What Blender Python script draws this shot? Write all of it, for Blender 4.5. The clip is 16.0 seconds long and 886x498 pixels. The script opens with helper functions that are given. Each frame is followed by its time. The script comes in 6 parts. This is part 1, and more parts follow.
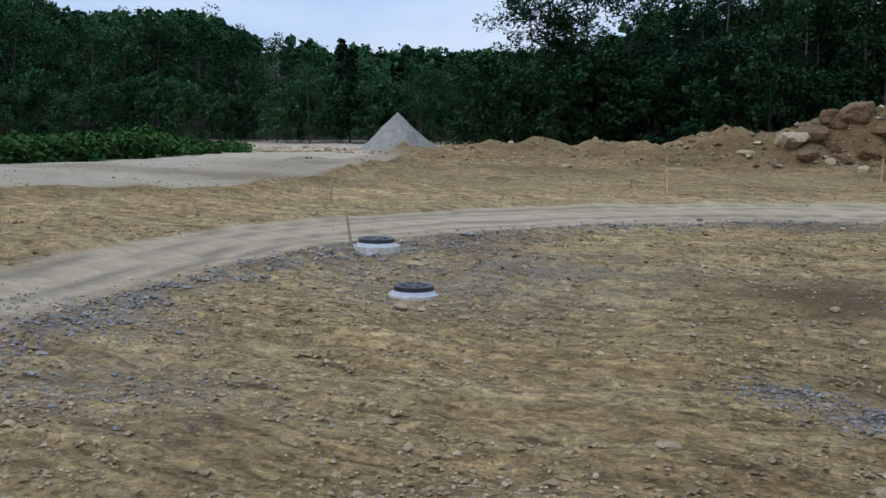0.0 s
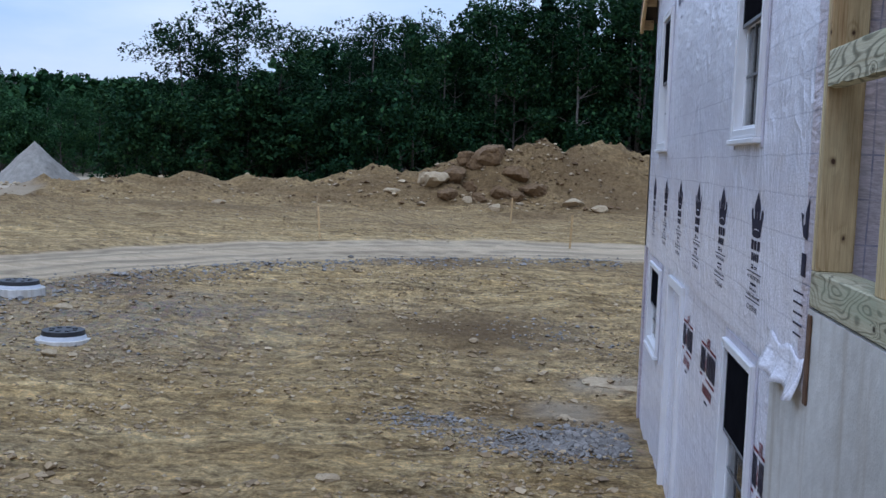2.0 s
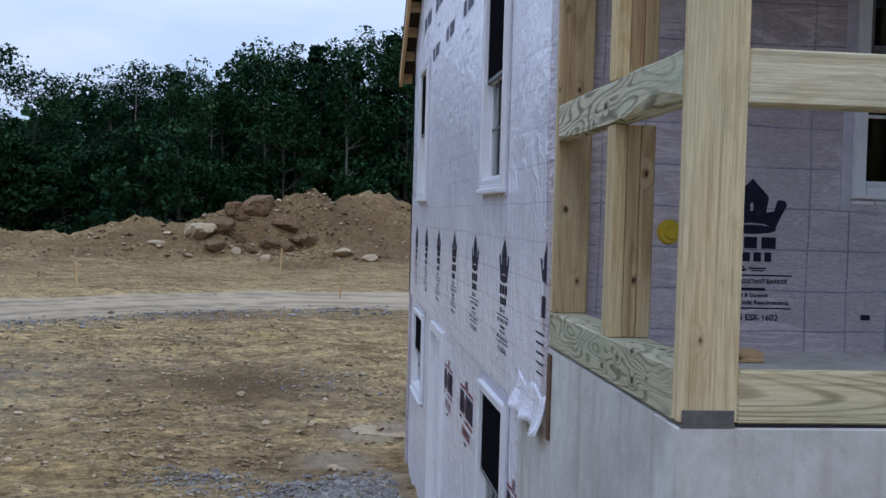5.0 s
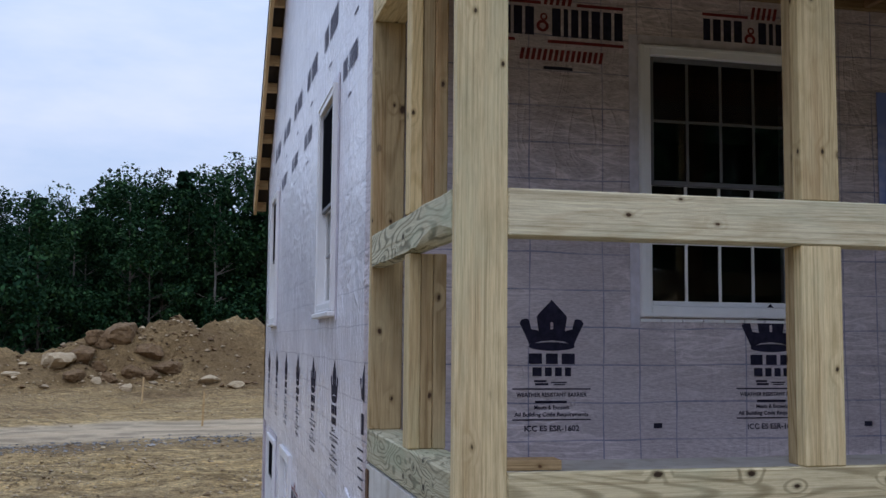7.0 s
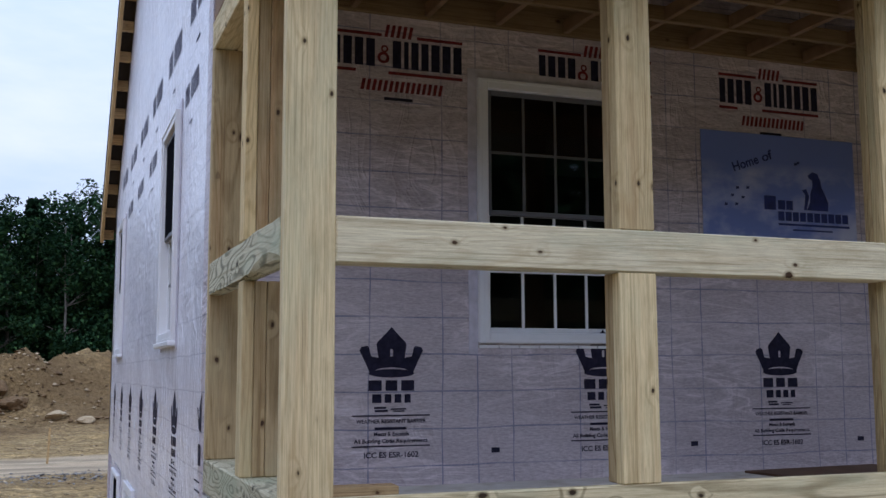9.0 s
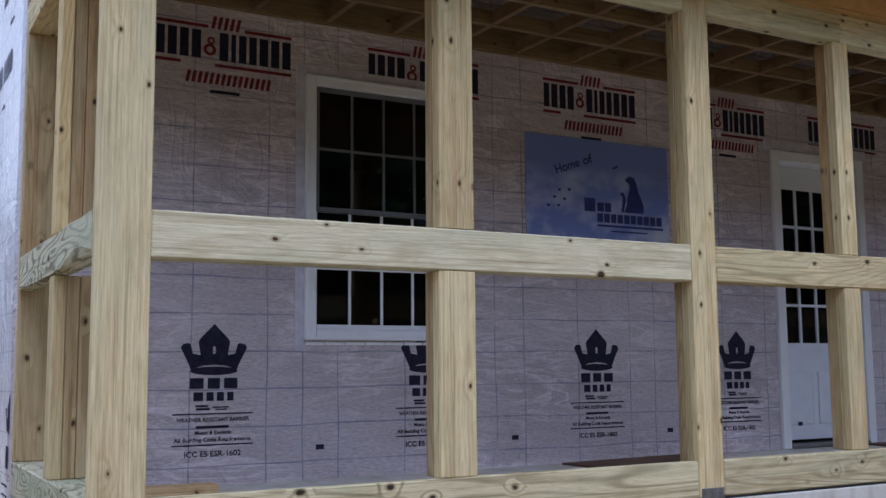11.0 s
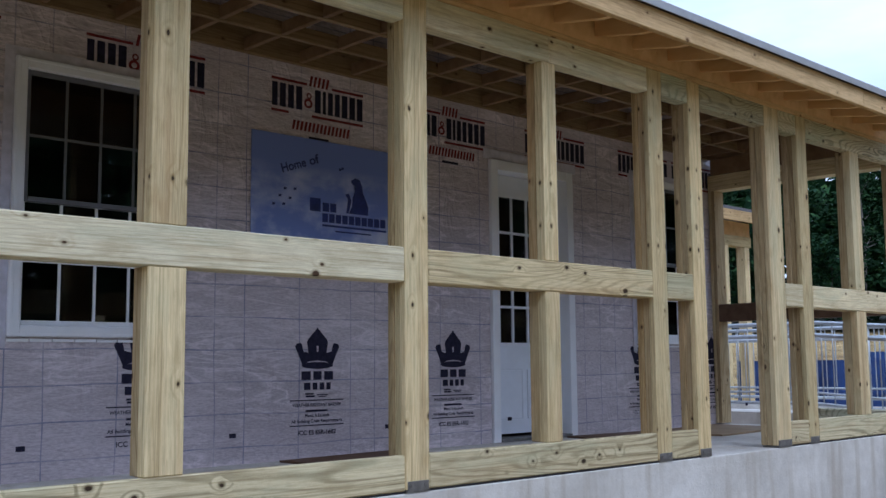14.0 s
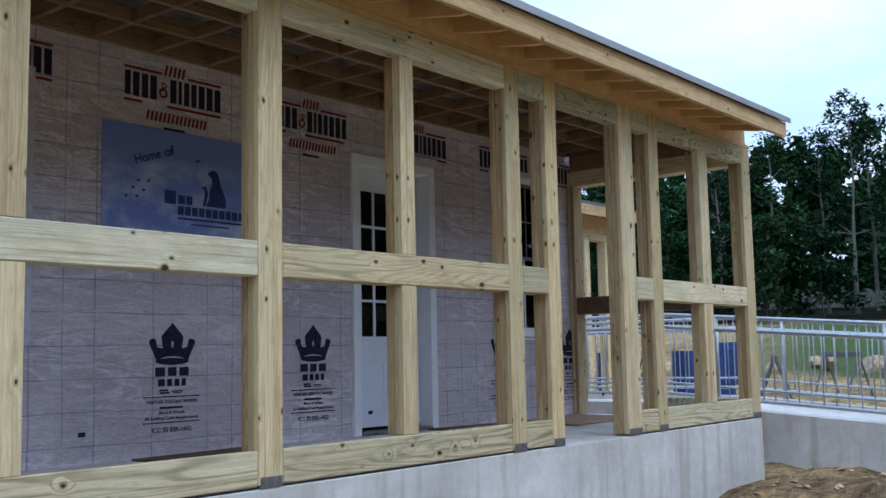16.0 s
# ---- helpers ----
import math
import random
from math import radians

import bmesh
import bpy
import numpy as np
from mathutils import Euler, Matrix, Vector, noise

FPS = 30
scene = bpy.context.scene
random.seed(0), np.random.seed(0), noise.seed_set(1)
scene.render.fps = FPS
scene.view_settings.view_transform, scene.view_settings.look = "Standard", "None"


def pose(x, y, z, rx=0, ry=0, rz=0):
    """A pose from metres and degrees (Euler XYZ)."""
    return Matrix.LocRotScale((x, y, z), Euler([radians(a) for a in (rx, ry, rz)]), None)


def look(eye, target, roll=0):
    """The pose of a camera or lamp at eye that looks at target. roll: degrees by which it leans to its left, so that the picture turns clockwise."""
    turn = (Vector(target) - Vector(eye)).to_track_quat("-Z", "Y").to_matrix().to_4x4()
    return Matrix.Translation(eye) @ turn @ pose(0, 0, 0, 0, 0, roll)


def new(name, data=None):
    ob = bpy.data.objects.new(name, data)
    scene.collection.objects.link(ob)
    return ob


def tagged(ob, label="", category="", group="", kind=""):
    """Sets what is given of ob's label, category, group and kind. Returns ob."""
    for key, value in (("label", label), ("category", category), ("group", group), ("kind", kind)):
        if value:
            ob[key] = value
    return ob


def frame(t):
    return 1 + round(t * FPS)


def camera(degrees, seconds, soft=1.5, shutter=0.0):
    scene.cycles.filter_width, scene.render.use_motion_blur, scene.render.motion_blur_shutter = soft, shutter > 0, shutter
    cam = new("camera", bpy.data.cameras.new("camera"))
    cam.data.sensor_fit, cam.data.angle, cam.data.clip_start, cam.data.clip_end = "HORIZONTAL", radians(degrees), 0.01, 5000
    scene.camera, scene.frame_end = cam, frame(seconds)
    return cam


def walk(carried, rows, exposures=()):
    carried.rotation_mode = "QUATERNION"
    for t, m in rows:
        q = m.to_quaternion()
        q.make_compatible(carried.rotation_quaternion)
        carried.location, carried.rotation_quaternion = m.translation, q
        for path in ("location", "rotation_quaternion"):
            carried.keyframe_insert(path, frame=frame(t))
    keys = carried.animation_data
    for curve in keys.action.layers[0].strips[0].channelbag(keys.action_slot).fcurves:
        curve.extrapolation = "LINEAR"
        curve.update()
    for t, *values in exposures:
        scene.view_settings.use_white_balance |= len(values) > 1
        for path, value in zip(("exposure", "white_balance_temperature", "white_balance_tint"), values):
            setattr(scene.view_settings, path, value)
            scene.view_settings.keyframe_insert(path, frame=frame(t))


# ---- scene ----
cam = camera(46.0, 16.0)
PATH = [
    (0, (-1.225, -2.585, 0.405), (-2.064, -0.787, 0.153), 0.7),
    (0.5, (-1.171, -2.734, 0.469), (-1.799, -0.85, 0.228), 1.0),
    (1, (-1.185, -2.931, 0.553), (-1.594, -0.987, 0.317), 1.6),
    (1.5, (-1.196, -3.015, 0.556), (-1.467, -1.045, 0.348), 2.0),
    (2, (-1.187, -3.035, 0.568), (-1.395, -1.053, 0.394), 2.1),
    (2.5, (-1.168, -3.041, 0.573), (-1.325, -1.053, 0.424), 2.2),
    (3, (-1.149, -3.039, 0.574), (-1.242, -1.045, 0.441), 2.2),
    (3.5, (-1.132, -3.028, 0.573), (-1.15, -1.031, 0.458), 2.2),
    (5.8, (-0.983, -3.186, 0.572), (-0.655, -1.213, 0.567), 0.9),
    (6, (-0.946, -3.221, 0.576), (-0.596, -1.252, 0.594), 0.7),
    (6.5, (-0.905, -3.366, 0.571), (-0.508, -1.408, 0.664), 0.5),
    (7, (-0.858, -3.497, 0.57), (-0.407, -1.556, 0.745), 0.5),
    (7.5, (-0.831, -3.576, 0.562), (-0.317, -1.656, 0.784), 0.3),
    (8, (-0.807, -3.587, 0.547), (-0.232, -1.686, 0.78), 0.3),
    (10.3, (-0.713, -3.599, 0.562), (0.162, -1.815, 0.787), -0.5),
    (10.5, (-0.723, -3.624, 0.555), (0.181, -1.855, 0.781), -0.4),
    (11, (-0.705, -3.637, 0.55), (0.274, -1.908, 0.776), -0.5),
    (11.5, (-0.69, -3.657, 0.546), (0.362, -1.972, 0.773), -0.5),
    (12, (-0.681, -3.669, 0.55), (0.444, -2.031, 0.775), -0.5),
    (12.5, (-0.673, -3.696, 0.548), (0.522, -2.107, 0.772), -0.6),
    (13, (-0.656, -3.727, 0.548), (0.602, -2.188, 0.771), -0.5),
    (13.5, (-0.65, -3.746, 0.549), (0.668, -2.258, 0.77), -0.4),
    (14, (-0.652, -3.752, 0.543), (0.723, -2.316, 0.763), -0.5),
    (14.5, (-0.638, -3.748, 0.539), (0.786, -2.361, 0.757), -0.6),
    (15, (-0.623, -3.772, 0.535), (0.844, -2.429, 0.751), -0.8),
    (15.5, (-0.611, -3.811, 0.537), (0.898, -2.515, 0.748), -1.0),
    (16, (-0.607, -3.817, 0.541), (0.936, -2.561, 0.746), -1.1),
]
EXPOSURES = [(0, -0.13, 5900, 16), (1, -0.13, 5650, 17), (2, -0.09, 5500, 18), (3.5, -0.08, 5500, 18), (7, -0.20, 5950, 20), (8.2, -0.12, 5950, 21), (10.5, 0.22, 5800, 22), (13, 0.26, 5750, 20), (16, 0.36, 5550, 15)]
walk(cam, [(t, look(eye, target, roll)) for t, eye, target, roll in PATH], EXPOSURES)

# ---- sky and sun ----
world = bpy.data.worlds.new("sky")
scene.world = world
world.use_nodes = True
wt = world.node_tree
wt.nodes.clear()
w_out = wt.nodes.new("ShaderNodeOutputWorld")
w_bg = wt.nodes.new("ShaderNodeBackground")
w_sky = wt.nodes.new("ShaderNodeTexSky")
w_sky.sky_type = "NISHITA"
w_sky.sun_disc = False
w_sky.sun_elevation, w_sky.sun_rotation = radians(50), radians(196.5)
w_sky.air_density, w_sky.dust_density = 1.0, 2.0
w_co = wt.nodes.new("ShaderNodeTexCoord")
w_map = wt.nodes.new("ShaderNodeMapping")
w_map.inputs["Scale"].default_value = (1.0, 1.0, 3.2)
w_noise = wt.nodes.new("ShaderNodeTexNoise")
w_noise.inputs["Scale"].default_value = 2.2
w_noise.inputs["Detail"].default_value = 6
w_noise.inputs["Roughness"].default_value = 0.55
w_ramp = wt.nodes.new("ShaderNodeValToRGB")
w_ramp.color_ramp.elements[0].position, w_ramp.color_ramp.elements[1].position = 0.36, 0.66
w_ramp.color_ramp.elements[0].color = (5.4, 7.5, 9.9, 1)
w_ramp.color_ramp.elements[1].color = (9.2, 10.2, 11.2, 1)
w_mix = wt.nodes.new("ShaderNodeMix")
w_mix.data_type = "RGBA"
w_mix.inputs[0].default_value = 0.85
wt.links.new(w_co.outputs["Generated"], w_map.inputs["Vector"])
wt.links.new(w_map.outputs[0], w_noise.inputs["Vector"])
wt.links.new(w_noise.outputs["Fac"], w_ramp.inputs[0])
wt.links.new(w_sky.outputs[0], w_mix.inputs[6])
wt.links.new(w_ramp.outputs[0], w_mix.inputs[7])
# an overcast sky is brighter overhead than at the horizon
w_sep = wt.nodes.new("ShaderNodeSeparateXYZ")
wt.links.new(w_co.outputs["Generated"], w_sep.inputs[0])
w_lift = wt.nodes.new("ShaderNodeMapRange")
w_lift.inputs["To Min"].default_value, w_lift.inputs["To Max"].default_value = 0.9, 1.5
wt.links.new(w_sep.outputs["Z"], w_lift.inputs["Value"])
w_scale = wt.nodes.new("ShaderNodeVectorMath")
w_scale.operation = "SCALE"
wt.links.new(w_mix.outputs[2], w_scale.inputs[0])
wt.links.new(w_lift.outputs[0], w_scale.inputs["Scale"])
wt.links.new(w_scale.outputs[0], w_bg.inputs["Color"])
w_bg.inputs["Strength"].default_value = 0.1
wt.links.new(w_bg.outputs[0], w_out.inputs["Surface"])

sun_data = bpy.data.lights.new("sun", "SUN")
sun_data.energy, sun_data.angle, sun_data.color = 0.5, radians(25), (1.0, 0.97, 0.93)
sun = new("sun", sun_data)
sun.matrix_world = look((-6.5, -22, 27), (0, 0, 0))


# ---- materials ----
class Nodes:
    """Short writing for a node material."""

    def __init__(self, name, rough=0.7, metal=0.0, spec=0.5):
        self.m = bpy.data.materials.new(name)
        self.m.use_nodes = True
        self.t = self.m.node_tree
        self.b = self.t.nodes["Principled BSDF"]
        self.b.inputs["Roughness"].default_value = rough
        self.b.inputs["Metallic"].default_value = metal
        self.b.inputs["Specular IOR Level"].default_value = spec

    def add(self, kind, **values):
        n = self.t.nodes.new("ShaderNode" + kind)
        for k, v in values.items():
            n.inputs[k.replace("_", " ")].default_value = v
        return n

    def link(self, a, b):
        self.t.links.new(a, b)

    def coords(self, scale=(1, 1, 1), shift=False, which="Object"):
        c = self.add("TexCoord")
        m = self.add("Mapping", Scale=scale)
        self.link(c.outputs[which], m.inputs["Vector"])
        if shift:
            info = self.add("ObjectInfo")
            mul = self.add("Math")
            mul.operation = "MULTIPLY"
            mul.inputs[1].default_value = 37.0
            self.link(info.outputs["Random"], mul.inputs[0])
            com = self.add("CombineXYZ")
            for i in range(3):
                self.link(mul.outputs[0], com.inputs[i])
            self.link(com.outputs[0], m.inputs["Location"])
        return m.outputs[0]

    def noise(self, vec, scale, detail=4, rough=0.55, distort=0.0):
        n = self.add("TexNoise", Scale=scale, Detail=detail, Roughness=rough, Distortion=distort)
        self.link(vec, n.inputs["Vector"])
        return n.outputs["Fac"]

    def ramp(self, fac, *stops):
        r = self.add("ValToRGB")
        e = r.color_ramp.elements
        while len(e) < len(stops):
            e.new(0.5)
        for i, (p, c) in enumerate(stops):
            e[i].position = p
            e[i].color = (*c, 1) if len(c) == 3 else c
        self.link(fac, r.inputs[0])
        return r.outputs[0]

    def math(self, op, a, b=None):
        n = self.add("Math")
        n.operation = op
        for i, v in enumerate((a, b)):
            if v is None:
                continue
            if isinstance(v, (int, float)):
                n.inputs[i].default_value = v
            else:
                self.link(v, n.inputs[i])
        return n.outputs[0]

    def mix(self, fac, a, b, blend="MIX"):
        n = self.add("Mix")
        n.data_type, n.blend_type = "RGBA", blend
        for s, v in ((0, fac), (6, a), (7, b)):
            if isinstance(v, (int, float)):
                n.inputs[s].default_value = v
            elif isinstance(v, tuple):
                n.inputs[s].default_value = (*v, 1)
            else:
                self.link(v, n.inputs[s])
        return n.outputs[2]

    def attr(self, name):
        n = self.add("Attribute")
        n.attribute_name = name
        return n.outputs["Fac"]

    def color(self, v):
        if isinstance(v, tuple):
            self.b.inputs["Base Color"].default_value = (*v, 1)
        else:
            self.link(v, self.b.inputs["Base Color"])

    def bump(self, height, strength=0.3, distance=0.02):
        n = self.add("Bump", Strength=strength, Distance=distance)
        self.link(height, n.inputs["Height"])
        self.link(n.outputs[0], self.b.inputs["Normal"])


def mat_lumber(name, pale, dark, knot, green=0.0, figure=0.42, flow=0.24, heart=0.45, rings=190.0):
    """Sawn pine: x runs along the grain."""
    n = Nodes(name, 0.78, spec=0.2)
    # wandering of the grain along the board
    drift = n.noise(n.coords((0.9, 1.2, 1.2), True), 1.3, 2)
    rag = n.math("MULTIPLY", n.math("SUBTRACT", n.noise(n.coords((30, 55, 55), True), 1.0, 3), 0.5), 0.10)

    co = n.add("TexCoord")
    facing = n.add("SeparateXYZ")
    n.link(co.outputs["Normal"], facing.inputs[0])
    place = n.add("SeparateXYZ")
    n.link(n.coords((1, 1, 1), True), place.inputs[0])

    def knots(across, normal):
        """Distance to the nearest knot on the faces that look along one axis, whether it is there, and its size."""
        at = n.add("CombineXYZ")
        n.link(n.math("MULTIPLY", place.outputs[0], 5.2), at.inputs[0])
        n.link(n.math("MULTIPLY", place.outputs[across], 8.0), at.inputs[1])
        v = n.add("TexVoronoi", Scale=1.0, Randomness=1.0)
        v.voronoi_dimensions = "2D"
        n.link(at.outputs[0], v.inputs["Vector"])
        pick = n.add("SeparateColor")
        n.link(v.outputs["Color"], pick.inputs[0])
        there = n.math("MULTIPLY", n.ramp(pick.outputs[0], (0.70, (0,) * 3), (0.72, (1,) * 3)), n.math("GREATER_THAN", n.math("ABSOLUTE", facing.outputs[normal]), 0.7))
        return v.outputs["Distance"], there, n.ramp(pick.outputs[1], (0.0, (0.045,) * 3), (0.8, (0.07,) * 3), (1.0, (0.12,) * 3))

    sets = [knots(1, 2), knots(2, 1)]
    bend = n.math("MINIMUM", n.math("ADD", sets[0][0], n.math("SUBTRACT", 1.0, sets[0][1])), n.math("ADD", sets[1][0], n.math("SUBTRACT", 1.0, sets[1][1])))
    # growth rings cut lengthwise: contours of a stretched field, bent round the knots
    field = n.noise(n.coords((flow, 2.6, 2.6), True), 1.0, 2.5, 0.45, 0.25)
    field = n.math("ADD", field, n.ramp(bend, (0.04, (0.035,) * 3), (0.34, (0,) * 3)))
    wave = n.math("SINE", n.math("ADD", n.math("MULTIPLY", field, rings), n.math("MULTIPLY", drift, 9.0)))
    late = n.ramp(wave, (0.15, (0,) * 3), (0.72, (0.75,) * 3), (1.0, (1,) * 3))
    hold = n.ramp(n.noise(n.coords((0.6, 3.0, 3.0), True), 1.6, 3, 0.6), (0.36, (0.3 * figure,) * 3), (0.62, (figure,) * 3))
    c = n.mix(n.math("MULTIPLY", late, hold), pale, dark)
    # red heartwood streaks and long dark checks
    core = n.noise(n.coords((0.22, 5.0, 5.0), True), 1.5, 4, 0.55, 0.4)
    c = n.mix(n.ramp(core, (0.55, (0,) * 3), (0.68, (heart,) * 3)), c, (0.50, 0.32, 0.165))
    lines = n.noise(n.coords((0.5, 52, 52), True), 1.6, 5, 0.66, 0.12)
    c = n.mix(0.5, c, n.ramp(lines, (0.36, (0.42, 0.34, 0.24)), (0.44, (0.86, 0.83, 0.77)), (0.52, (1.0,) * 3), (0.64, (1.16, 1.16, 1.15))), "MULTIPLY")
    fine = n.noise(n.coords((4, 130, 130), True), 2.4, 4, 0.65)
    c = n.mix(0.55, c, n.ramp(fine, (0.32, (0.60, 0.55, 0.47)), (0.56, (1.04,) * 3)), "MULTIPLY")
    blotch = n.noise(n.coords((2.2, 6, 6), True), 1.7, 6, 0.68)
    c = n.mix(0.5, c, n.ramp(blotch, (0.33, (0.70, 0.66, 0.58)), (0.5, (1,) * 3), (0.66, (1.1, 1.1, 1.08))), "MULTIPLY")
    if green:
        stain = n.noise(n.coords((0.7, 2.5, 2.5), True), 1.8, 4, 0.6)
        c = n.mix(n.ramp(stain, (0.5, (0, 0, 0)), (0.68, (green, green, green))), c, (0.40, 0.47, 0.33))
    for away, there, size in sets:
        edge = n.math("SUBTRACT", n.math("ADD", away, rag), size)
        c = n.mix(n.math("MULTIPLY", n.ramp(n.math("ADD", edge, 0.5), (0.5, (0.6,) * 3), (0.57, (0,) * 3)), there), c, tuple(v * 0.6 for v in dark))
        c = n.mix(n.math("MULTIPLY", n.ramp(n.math("ADD", edge, 0.5), (0.475, (0.97,) * 3), (0.505, (0,) * 3)), there), c, knot)
    info = n.add("ObjectInfo")
    tone = n.ramp(info.outputs["Random"], (0.0, (0.80, 0.77, 0.70)), (0.4, (1.0, 1.0, 1.0)), (0.75, (1.06, 1.06, 1.04)), (1.0, (1.0, 0.92, 0.80)))
    n.color(n.mix(1.0, c, tone, "MULTIPLY"))
    n.bump(n.math("ADD", n.math("MULTIPLY", lines, 0.7), n.math("MULTIPLY", fine, 0.5)), 0.35, 0.006)
    return n.m


LUMBER = mat_lumber("treated_lumber", (0.73, 0.605, 0.365), (0.42, 0.28, 0.115), (0.035, 0.02, 0.012), 0.25)
LUMBER_FIGURED = mat_lumber("figured_lumber", (0.60, 0.57, 0.42), (0.20, 0.19, 0.13), (0.05, 0.04, 0.025), 0.55, 0.95, 0.6, 0.0, 330.0)
LUMBER_SILL = mat_lumber("sill_lumber", (0.66, 0.58, 0.38), (0.17, 0.125, 0.055), (0.035, 0.02, 0.012), 0.3, 0.62, 0.22, 0.3, 260.0)
LUMBER_RAIL = mat_lumber("rail_lumber", (0.78, 0.72, 0.52), (0.52, 0.40, 0.22), (0.06, 0.03, 0.015), 0.4, 0.4, 0.2, 0.35)
LUMBER_WARM = mat_lumber("framing_lumber", (0.66, 0.47, 0.255), (0.46, 0.30, 0.14), (0.13, 0.06, 0.025), 0.0, 0.4)
# inner plies: browner wood, also darkened in colour as the posts' shaded sides
LUMBER_PLY = mat_lumber("brown_shaded_ply", (0.47, 0.355, 0.20), (0.25, 0.165, 0.08), (0.05, 0.025, 0.014), 0.15, 0.6, 0.24, 0.7)
# framing lumber again, darkened in colour for the shade over the porch
LUMBER_SHADED = mat_lumber("shaded_ceiling_lumber", (0.31, 0.215, 0.125), (0.21, 0.14, 0.075), (0.10, 0.05, 0.03), 0.0, 0.4)


def mat_plywood(name, a, b, scale=(6, 1.2, 6)):
    n = Nodes(name, 0.7, spec=0.25)
    v = n.coords(scale, True)
    f = n.noise(v, 1.6, 5, 0.6, 0.6)
    g = n.noise(n.coords((1.3, 1.3, 1.3), True), 1.1, 3)
    c = n.mix(0.6, n.ramp(f, (0.3, a), (0.7, b)), n.ramp(g, (0.3, (0.8, 0.78, 0.75)), (0.7, (1.1, 1.1, 1.1))), "MULTIPLY")
    n.color(c)
    n.bump(f, 0.2, 0.004)
    return n.m


PLYWOOD = mat_plywood("plywood", (0.64, 0.385, 0.17), (0.80, 0.53, 0.265))
# darker copy of the joist timber, the porch ceiling's shade put into its colour
SHADED_JOIST = mat_plywood("shaded_joist_timber", (0.20, 0.12, 0.065), (0.29, 0.18, 0.10))
# plywood deck coloured near black to paint the dark void under the roof
SHADED_DECKING = mat_plywood("shaded_roof_deck", (0.035, 0.026, 0.02), (0.06, 0.045, 0.034))
BROWN_SHEET = mat_plywood("weathered_plywood", (0.10, 0.055, 0.035), (0.17, 0.10, 0.06))


def mat_wrap(name, base, dim, rough, wrinkle, lines=0.55, crease=0.5, fuzz=0.3, crease_sheen=0.5):
    n = Nodes(name, rough, spec=0.4)
    co = n.add("TexCoord")
    sep = n.add("SeparateXYZ")
    n.link(co.outputs["Object"], sep.inputs[0])
    along = n.math("ADD", sep.outputs[0], sep.outputs[1])
    wob = n.noise(n.coords((1, 1, 1)), 1.4, 2)
    wob = n.math("MULTIPLY", n.math("SUBTRACT", wob, 0.5), 0.035)

    def stripe(value, pitch, width, shift):
        m = n.math("FRACT", n.math("ADD", n.math("DIVIDE", n.math("SUBTRACT", n.math("ADD", value, wob), shift), pitch), 20.5))
        return n.math("LESS_THAN", n.math("ABSOLUTE", n.math("SUBTRACT", m, 0.5)), width / pitch)

    grid = n.math("MAXIMUM", stripe(sep.outputs[2], 0.203, 0.004, 0.648), n.math("MAXIMUM", stripe(along, 0.427, 0.004, 2.769), stripe(along, 0.6405, 0.004, 2.769)))
    patchy = n.noise(n.coords((1, 1, 1)), 5.0, 4)
    grid = n.math("MULTIPLY", grid, n.ramp(patchy, (0.35, (0.25,) * 3), (0.6, (lines,) * 3)))
    big = n.noise(n.coords((0.7, 0.7, 1.1)), 1.3, 4)
    fib = n.noise(n.coords((14, 14, 60)), 2.0, 3, 0.65)
    c = n.ramp(big, (0.3, dim), (0.7, base))
    c = n.mix(0.6, c, n.ramp(fib, (0.35, (0.62, 0.60, 0.62)), (0.65, (1.18, 1.18, 1.18))), "MULTIPLY")
    fold = n.noise(n.coords((1.6, 1.6, 5.2)), 1.8, 3, 0.5, 1.1)
    crumple = n.noise(n.coords((6, 6, 15)), 1.6, 4, 0.6, 0.8)
    diag = n.noise(n.coords((2.2, 2.2, 1.1)), 1.5, 3, 0.5, 1.6)
    where = n.ramp(n.noise(n.coords((1, 1, 1.6)), 1.2, 2), (0.4, (0.15,) * 3), (0.62, (1,) * 3))
    sharp = n.math("POWER", n.math("SUBTRACT", 1.0, n.math("ABSOLUTE", n.math("SUBTRACT", n.math("MULTIPLY", diag, 2.0), 1.0))), 5.0)
    ridge = n.math("ADD", n.math("ADD", n.math("MULTIPLY", fold, 0.8), n.math("MULTIPLY", crumple, fuzz)), n.math("MULTIPLY", n.math("MULTIPLY", sharp, where), crease))
    pull = n.noise(n.coords((0.9, 0.9, 4.5)), 2.2, 4, 0.55, 1.2)
    pale = n.math("POWER", n.math("SUBTRACT", 1.0, n.math("ABSOLUTE", n.math("SUBTRACT", n.math("MULTIPLY", pull, 2.0), 1.0))), 14.0)
    # highlights along the creases, painted into the base colour
    c = n.mix(n.math("MULTIPLY", n.math("MULTIPLY", pale, where), crease_sheen), c, tuple(min(0.95, v * 1.4) for v in base))
    n.color(n.mix(grid, c, (0.16, 0.17, 0.27)))
    n.bump(n.math("ADD", ridge, n.math("MULTIPLY", pale, 0.05)), wrinkle, 0.05)
    return n.m


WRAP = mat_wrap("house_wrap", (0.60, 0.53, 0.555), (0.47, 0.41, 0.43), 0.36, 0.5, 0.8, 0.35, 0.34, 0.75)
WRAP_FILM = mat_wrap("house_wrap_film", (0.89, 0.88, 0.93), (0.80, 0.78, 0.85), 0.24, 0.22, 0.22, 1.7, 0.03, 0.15)


